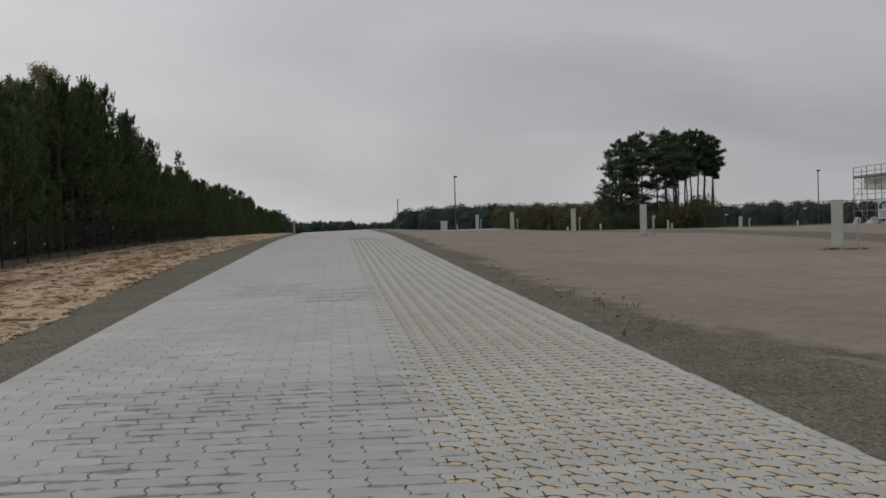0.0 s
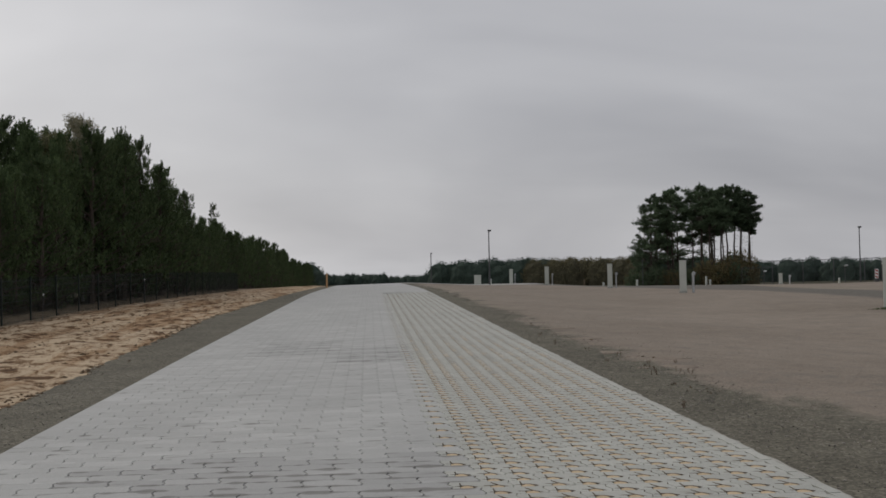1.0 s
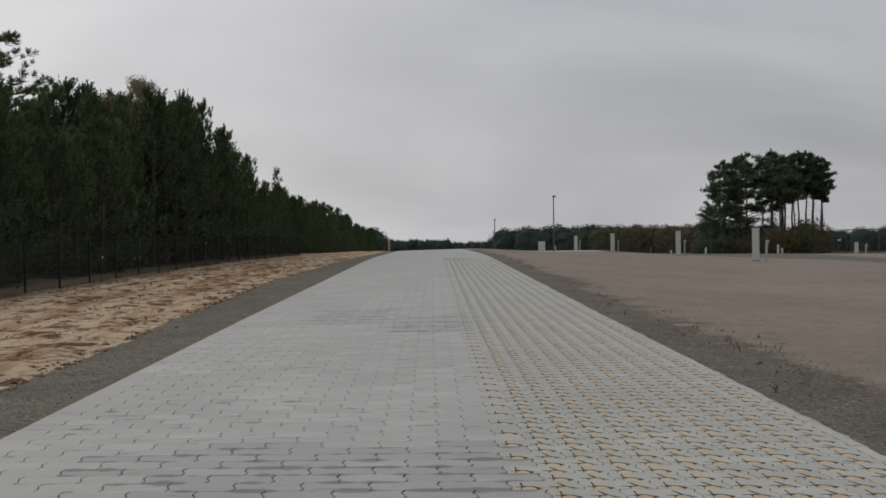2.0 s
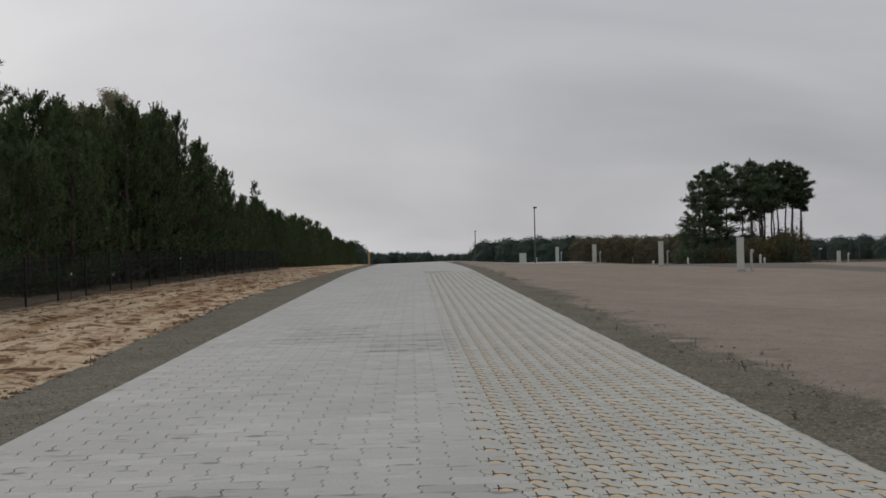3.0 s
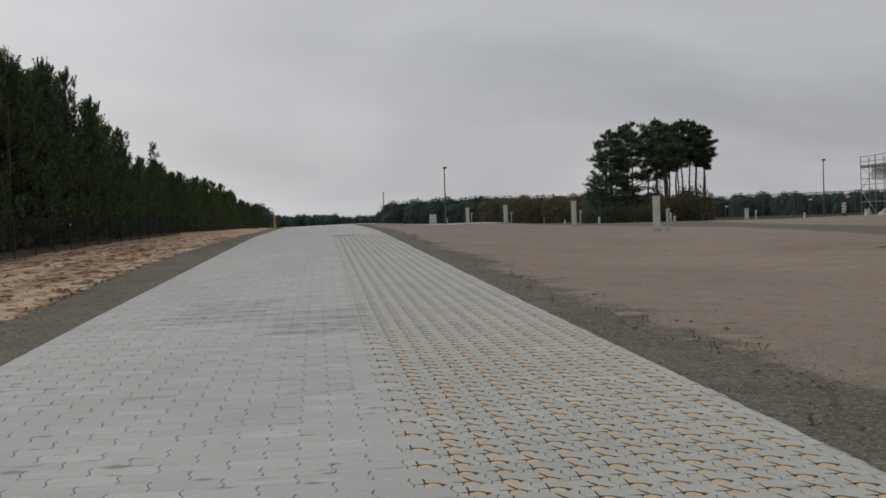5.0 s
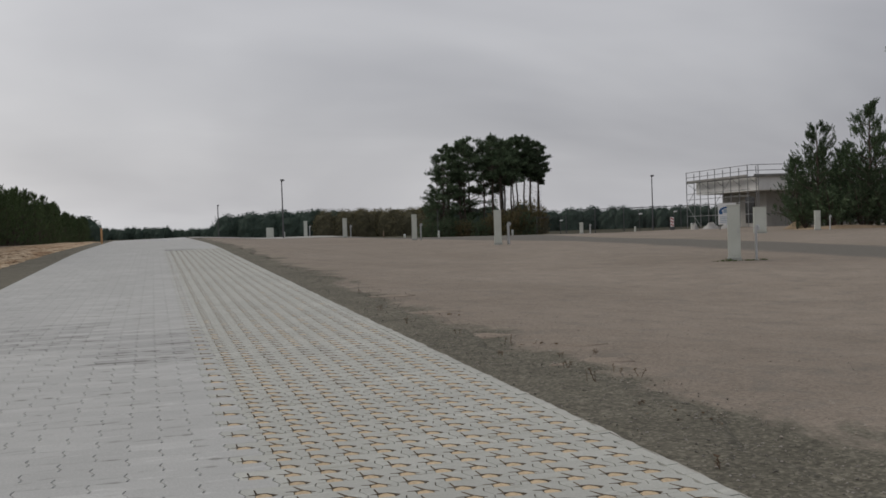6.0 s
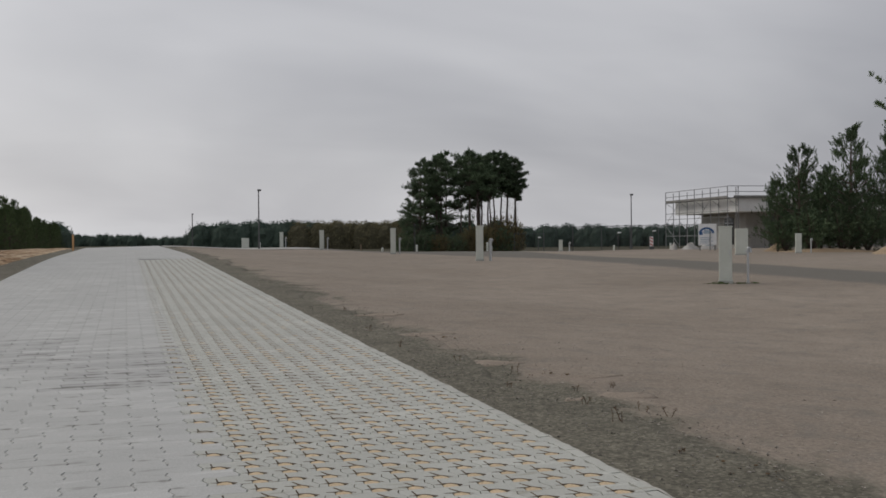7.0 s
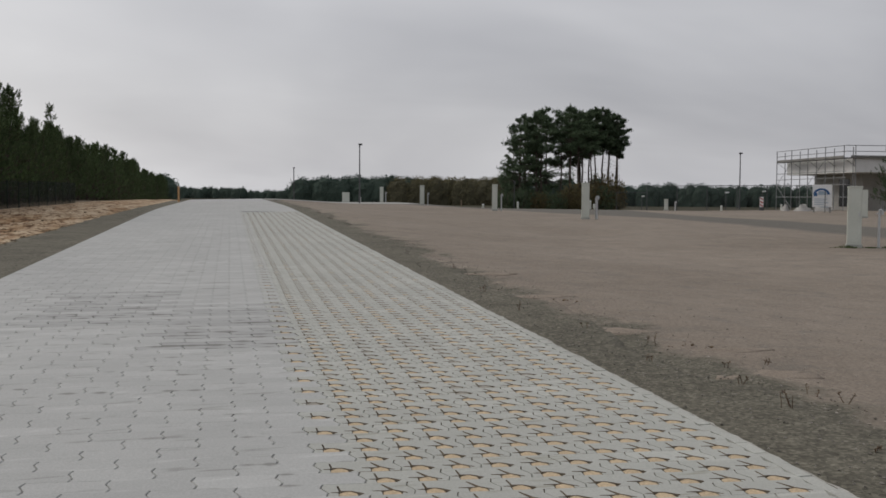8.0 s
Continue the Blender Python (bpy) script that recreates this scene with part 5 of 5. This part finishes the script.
# pines before the building
front = [pine("pine_tree", 7.6, 0.10, 2.9, 56, 9, 0.26, 11, random.Random(90 + i), shoots=3, mat=M_NEEDLE_DARK, flare=0.9, candles=18, tip0=0.38) for i in range(2)]
for ob in front:
    tagged(ob, "bushy green pine standing before the raw building", "pine tree", "pines before the building")
put(front[0], 44.3, 64.7, 6.5 / 7.6, 20)
put(front[1], 47.5, 63.9, 7.7 / 7.6, 120)
for x, y, h, v in ((46.1, 66.5, 5.2, 0), (49.2, 65.4, 5.8, 0), (50.9, 63.2, 7.2, 1), (48.4, 68.0, 5.2, 0), (46.3, 62.6, 3.6, 1), (52.4, 65.5, 8.0, 0), (47.2, 69.0, 5.0, 1), (50.3, 69.6, 5.6, 0), (53.6, 67.6, 6.8, 1), (48.8, 66.6, 4.8, 1), (51.4, 64.4, 5.0, 0), (50.2, 60.5, 5.2, 1), (43.3, 65.6, 4.4, 1), (45.4, 64.0, 4.0, 0), (44.6, 67.6, 4.6, 1)):
    plant(front[v], x, y, h, 7.6, tr.uniform(0, 360))
for x, y, k in ((44.6, 63.8, 0.5), (46.2, 63.0, 0.5), (47.6, 62.4, 0.52), (49.0, 61.6, 0.55), (43.6, 65.2, 0.42), (45.4, 65.2, 0.6), (48.2, 64.8, 0.6)):
    plant(green, x, y, 5.5 * k, 5.5, tr.uniform(0, 360), 1.3)
tall2 = pine("pine_tree", 13.0, 0.35, 2.8, 44, 18, 0.30, 44, random.Random(97), shape=0.0, trunk_r=0.17, slim=0.11)
tagged(put(tall2, 49.5, 58.2, 1.0, 0), "tall pine with ragged boughs beside the site", "pine tree")

# light mesh fence on the lot's far side
site_fence = new("site_fence")
bm = bmesh.new()
for x in (0.0, 3.4):
    tube(bm, (x, 0, 0), (x, 0, 2.0), 0.03, 0.03, 6)
for z in (0.15, 1.95):
    tube(bm, (0, 0, z), (3.4, 0, z), 0.022, 0.022, 6)
part("frame", bm, M_POLE, site_fence)
bm = bmesh.new()
x = 0.1
while x < 3.4:
    tube(bm, (x, 0, 0.15), (x, 0, 1.95), 0.006, 0.006, 3, cap=False)
    x += 0.1
part("mesh", bm, M_POLE, site_fence)["kind"] = "stuff"
bm = bmesh.new()
for x in (0.0,):
    box(bm, (x, 0, 0.06), (0.24, 0.7, 0.13), bevel=0.02)
part("foot", bm, M_BLOCKWALL, site_fence)
tagged(site_fence, "galvanised mesh site fence panel on a block foot", "fence", "site fence panels")
for i in range(16):
    fx, fy = 45.5 + 3.36 * i * 0.985, 118.0 - 3.36 * i * 0.17
    m = pose(fx, fy, H(fx, fy) - 0.02, 0, 0, -9.8) @ Matrix.Diagonal((1, 1, 1.25, 1))
    if i:
        copy_thing(site_fence, m)
    else:
        site_fence.matrix_world = m

# narrow dark line where the drainage stones begin, built as added bars
dg = thing("drain_slot", 4.45, 48.7, H(4.45, 48.7) + 0.004, 0, "narrow dark line of thin bars laid across the paving", "drain")
for k in range(10):
    bm = bmesh.new()
    box(bm, (-0.7 + 0.155 * k, 0, 0), (0.145, 0.12, 0.012), bevel=0.002)
    part("line_bar", bm, M_POLE, dg)

# ---- weeds, stones and twigs by the road ----
wr = random.Random(3)


def weed(x, y, h, n):
    vs, fs = [], []
    ob = thing("dry_weed", x, y, H(x, y) - 0.015, 0, "small withered brown weed stalk in the gravel", "weed", "weeds beside the paving")
    for k in range(n):
        bm = bmesh.new()
        b = Vector((wr.gauss(0, 0.02), wr.gauss(0, 0.02), -0.01))
        t = b + Vector((wr.gauss(0, 0.22) * h, wr.gauss(0, 0.22) * h, h * wr.uniform(0.6, 1.0)))
        m = b.lerp(t, 0.5) + Vector((wr.gauss(0, 0.05) * h, 0, 0))
        tube(bm, b, m, 0.0034, 0.0028, 4, cap=False)
        tube(bm, m, t, 0.0028, 0.0018, 4, cap=False)
        part("stem", bm, M_WEED, ob)
        for j in range(5):
            c = m.lerp(t, wr.random())
            blade(vs, fs, c, c + Vector((wr.gauss(0, 1), wr.gauss(0, 1), wr.uniform(0, 1))).normalized() * 0.022, 0.009, wr)
    lv = new("foliage", raw_mesh("foliage", vs, fs, M_WEED))
    lv.parent = ob
    lv["kind"] = "stuff"
    return ob


WEEDS = [(6.30, 14.56, 0.13, 4), (6.75, 14.67, 0.12, 2), (6.39, 15.33, 0.09, 3), (6.65, 14.93, 0.08, 2), (6.43, 16.96, 0.12, 2), (5.94, 19.14, 0.12, 3), (6.10, 16.2, 0.06, 3), (6.0, 20.9, 0.10, 3), (5.78, 11.9, 0.07, 4), (6.2, 13.6, 0.05, 3), (6.95, 16.0, 0.06, 2), (-0.95, 17.6, 0.15, 3), (6.35, 24.0, 0.08, 3), (-0.8, 19.4, 0.06, 3), (6.55, 15.9, 0.06, 2), (6.2, 17.9, 0.07, 2)]
for w in WEEDS:
    weed(*w)


def scatter(name, spots, size0, size1, mat, label, flat=0.6, seed=1):
    """Loose stones, many and small, each a rough little block."""
    rnd = random.Random(seed)
    vs, fs = [], []
    for x, y, z in spots:
        s = size0 + (size1 - size0) * rnd.random() ** 3
        o = len(vs)
        for dx, dy, dz in ((1, 0, 0), (0, 1, 0), (-1, 0, 0), (0, -1, 0), (0, 0, 1), (0, 0, -1)):
            k = s * rnd.uniform(0.6, 1.2)
            vs.append((x + dx * k + rnd.uniform(-0.3, 0.3) * s, y + dy * k + rnd.uniform(-0.3, 0.3) * s, z + dz * k * flat))
        for f in ((0, 1, 4), (1, 2, 4), (2, 3, 4), (3, 0, 4), (1, 0, 5), (2, 1, 5), (3, 2, 5), (0, 3, 5)):
            fs.append(tuple(o + i for i in f))
    ob = new(name, raw_mesh(name, vs, fs, mat))
    return tagged(ob, label, "gravel", "", "stuff")


M_PEBBLE = leaf_material("pebbles", (0.13, 0.12, 0.102), (0.40, 0.37, 0.33), 0.9)
M_PALEPEBBLE = leaf_material("pale_pebbles", (0.30, 0.26, 0.215), (0.46, 0.42, 0.37), 0.9)
M_CLOD = leaf_material("soil_clods", (0.06, 0.04, 0.025), (0.22, 0.15, 0.09), 0.95)
sp, far_sp = [], []
for i in range(4200):
    y = 7 + 26 * wr.random() ** 1.4
    x = bend(y) + wr.uniform(5.66, right_edge(y) + 0.2)
    sp.append((x, y, H(x, y) - 0.008))
for i in range(6000):
    y = 9 + 22 * wr.random() ** 1.3
    x = 6.5 + 12 * wr.random() ** 1.5
    far_sp.append((x, y, ground_z(x, y) + 0.002))
for i in range(2600):
    y = 8 + 24 * wr.random() ** 1.4
    x = wr.uniform(left_edge(y), -0.04)
    sp.append((x, y, H(x, y) - 0.010))
scatter("loose_gravel", far_sp, 0.004, 0.017, M_PALEPEBBLE, "pale loose stones strewn over the beige lot", 0.6, 7)
scatter("loose_gravel", sp, 0.004, 0.014, M_PEBBLE, "loose grey and pale gravel beside the paving", 0.6, 2)
sp = []
for i in range(2400):
    y = 9 + 46 * wr.random() ** 1.3
    x = left_edge(y) - 6.4 * wr.random()
    if nz(x, y, 0.9, 12.0) > -0.05:
        sp.append((x, y, verge_z(x, y) + 0.005))
for i in range(900):
    y = 9 + 34 * wr.random() ** 1.2
    x = left_edge(y) - abs(wr.gauss(0, 0.10))
    if nz(x, y, 1.3, 7.0) > -0.1:
        sp.append((x, y, verge_z(x, y) + 0.004))
scatter("soil_clods", sp, 0.012, 0.06, M_CLOD, "dark soil clods and roots in the dug sand", 0.5, 3)
sp = [(6.71 + wr.gauss(0, 0.06), 20.0 + wr.gauss(0, 0.1), 0) for _ in range(14)] + [(6.33 + wr.gauss(0, 0.12), 13.05 + wr.gauss(0, 0.1), 0) for _ in range(16)] + [(6.7 + wr.gauss(0, 0.16), 16.85 + wr.gauss(0, 0.07), 0) for _ in range(16)]
scatter("soil_clods", [(x, y, H(x, y)) for x, y, z in sp], 0.006, 0.022, M_CLOD, "few dark clods at the gravel's edge", 0.5, 4)

# low green weeds and stones at the foot of the near pillar
for i, (dx, dy, h) in enumerate(((-0.36, -0.2, 0.10), (-0.2, -0.24, 0.06), (0.22, -0.25, 0.05), (0.62, -0.3, 0.06), (0.35, -0.28, 0.05), (-0.6, -0.1, 0.04))):
    vs, fs = [], []
    for k in range(26):
        c = Vector((wr.gauss(0, 0.07), wr.gauss(0, 0.05), 0.0))
        blade(vs, fs, c, c + Vector((wr.gauss(0, 0.6), wr.gauss(0, 0.6), 1)).normalized() * h * wr.uniform(0.6, 1.3), 0.03, wr)
    ob = new("green_weed", raw_mesh("green_weed", vs, fs, M_GREEN))
    ob.matrix_world = pose(18.2 + dx, 32.0 + dy, H(18.2, 31.8) - 0.03)
    tagged(ob, "small tuft of green weed at a pillar's foot", "weed", "weeds at the pillar")


# ---- laying the stones ----
EDGE = ROAD_R - 0.075
lay(lane, ROAD_L, ROAD_M, False, (6.4, 11.8), END_PLAIN, M_PLAIN, 0)
lay(parking, ROAD_M, EDGE, True, (6.4, 15.2), END_DRAIN, M_DRAIN, 0)


def lay_edging(y0, y_parts, y_end):
    """A single line of narrow stones closes the strip towards the gravel."""
    ln = 0.20
    me = None
    vs, fs = [], []
    y = y0
    while y < y_end:
        yc = y + ln / 2
        cx = EDGE + 0.036 + rng.uniform(-0.004, 0.004)
        v = [(sx * 0.033, sy * (ln / 2 - 0.004), z) for z in (0.0, -0.05) for sx, sy in ((-1, -1), (1, -1), (1, 1), (-1, 1))]
        f = [(0, 1, 2, 3), (0, 4, 5, 1), (1, 5, 6, 2), (2, 6, 7, 3), (3, 7, 4, 0)]
        slope = (G(yc + 0.1) - G(yc - 0.1)) / 0.2
        dz = rng.uniform(-0.002, 0.003)
        if y_parts[0] <= y < y_parts[1]:
            me = me or raw_mesh("edging_stone", v, f, M_DRAIN)
            ob = new("edging_stone", me)
            ob.parent = parking
            ob.matrix_world = Matrix.Translation((cx, yc, H(cx, yc) + dz)) @ pose(0, 0, 0, math.degrees(math.atan(slope)), -1.146, rng.uniform(-1, 1))
        else:
            bx, o = bend(yc), len(vs)
            vs += [(cx + bx + a, yc + b, H(cx + bx, yc) + dz + slope * b + 0.02 * a + c) for a, b, c in v]
            fs += [tuple(i + o for i in q) for q in f]
        y += ln
    rest = new("edging_stones", raw_mesh("edging_stones", vs, fs, M_DRAIN))
    rest.parent = parking
    rest["kind"] = "stuff"


# rough concrete haunch that holds the edging, its foot buried unevenly in gravel
def haunch_xs(y):
    r = bend(y) + ROAD_R - 0.004
    out = 0.004 + 0.030 * abs(nz(1.0, y, 2.3, 2.0)) + 0.030 * abs(nz(4.0, y, 7.0, 5.0))
    return [r, r + 0.5 * out, r + 0.8 * out, r + out]


M_HAUNCH = two_scale("rough_concrete", (0.33, 0.315, 0.28), (0.48, 0.47, 0.43), 4.0, 70.0, 0.95, 0.006, 0.3)
grid("edge_haunch", haunch_xs, [-8, -2] + steps(0, 40, 0.07) + steps(40.5, 80, 0.5), lambda x, y: H(x, y) - 0.002 - 0.25 * max(0.0, x - bend(y) - ROAD_R - 0.03) + 0.006 * nz(x, y, 9.0, 1.0), M_HAUNCH, label="rough uneven concrete haunch along the paving's edge")

lay_edging(-1.2, (6.4, 20.0), END_DRAIN)
# past the drainage strip the plain stones take the full width
Y0 = END_DRAIN
lay(lane, ROAD_M, ROAD_R, False, (0, 0), END_PLAIN, M_PLAIN, 0)
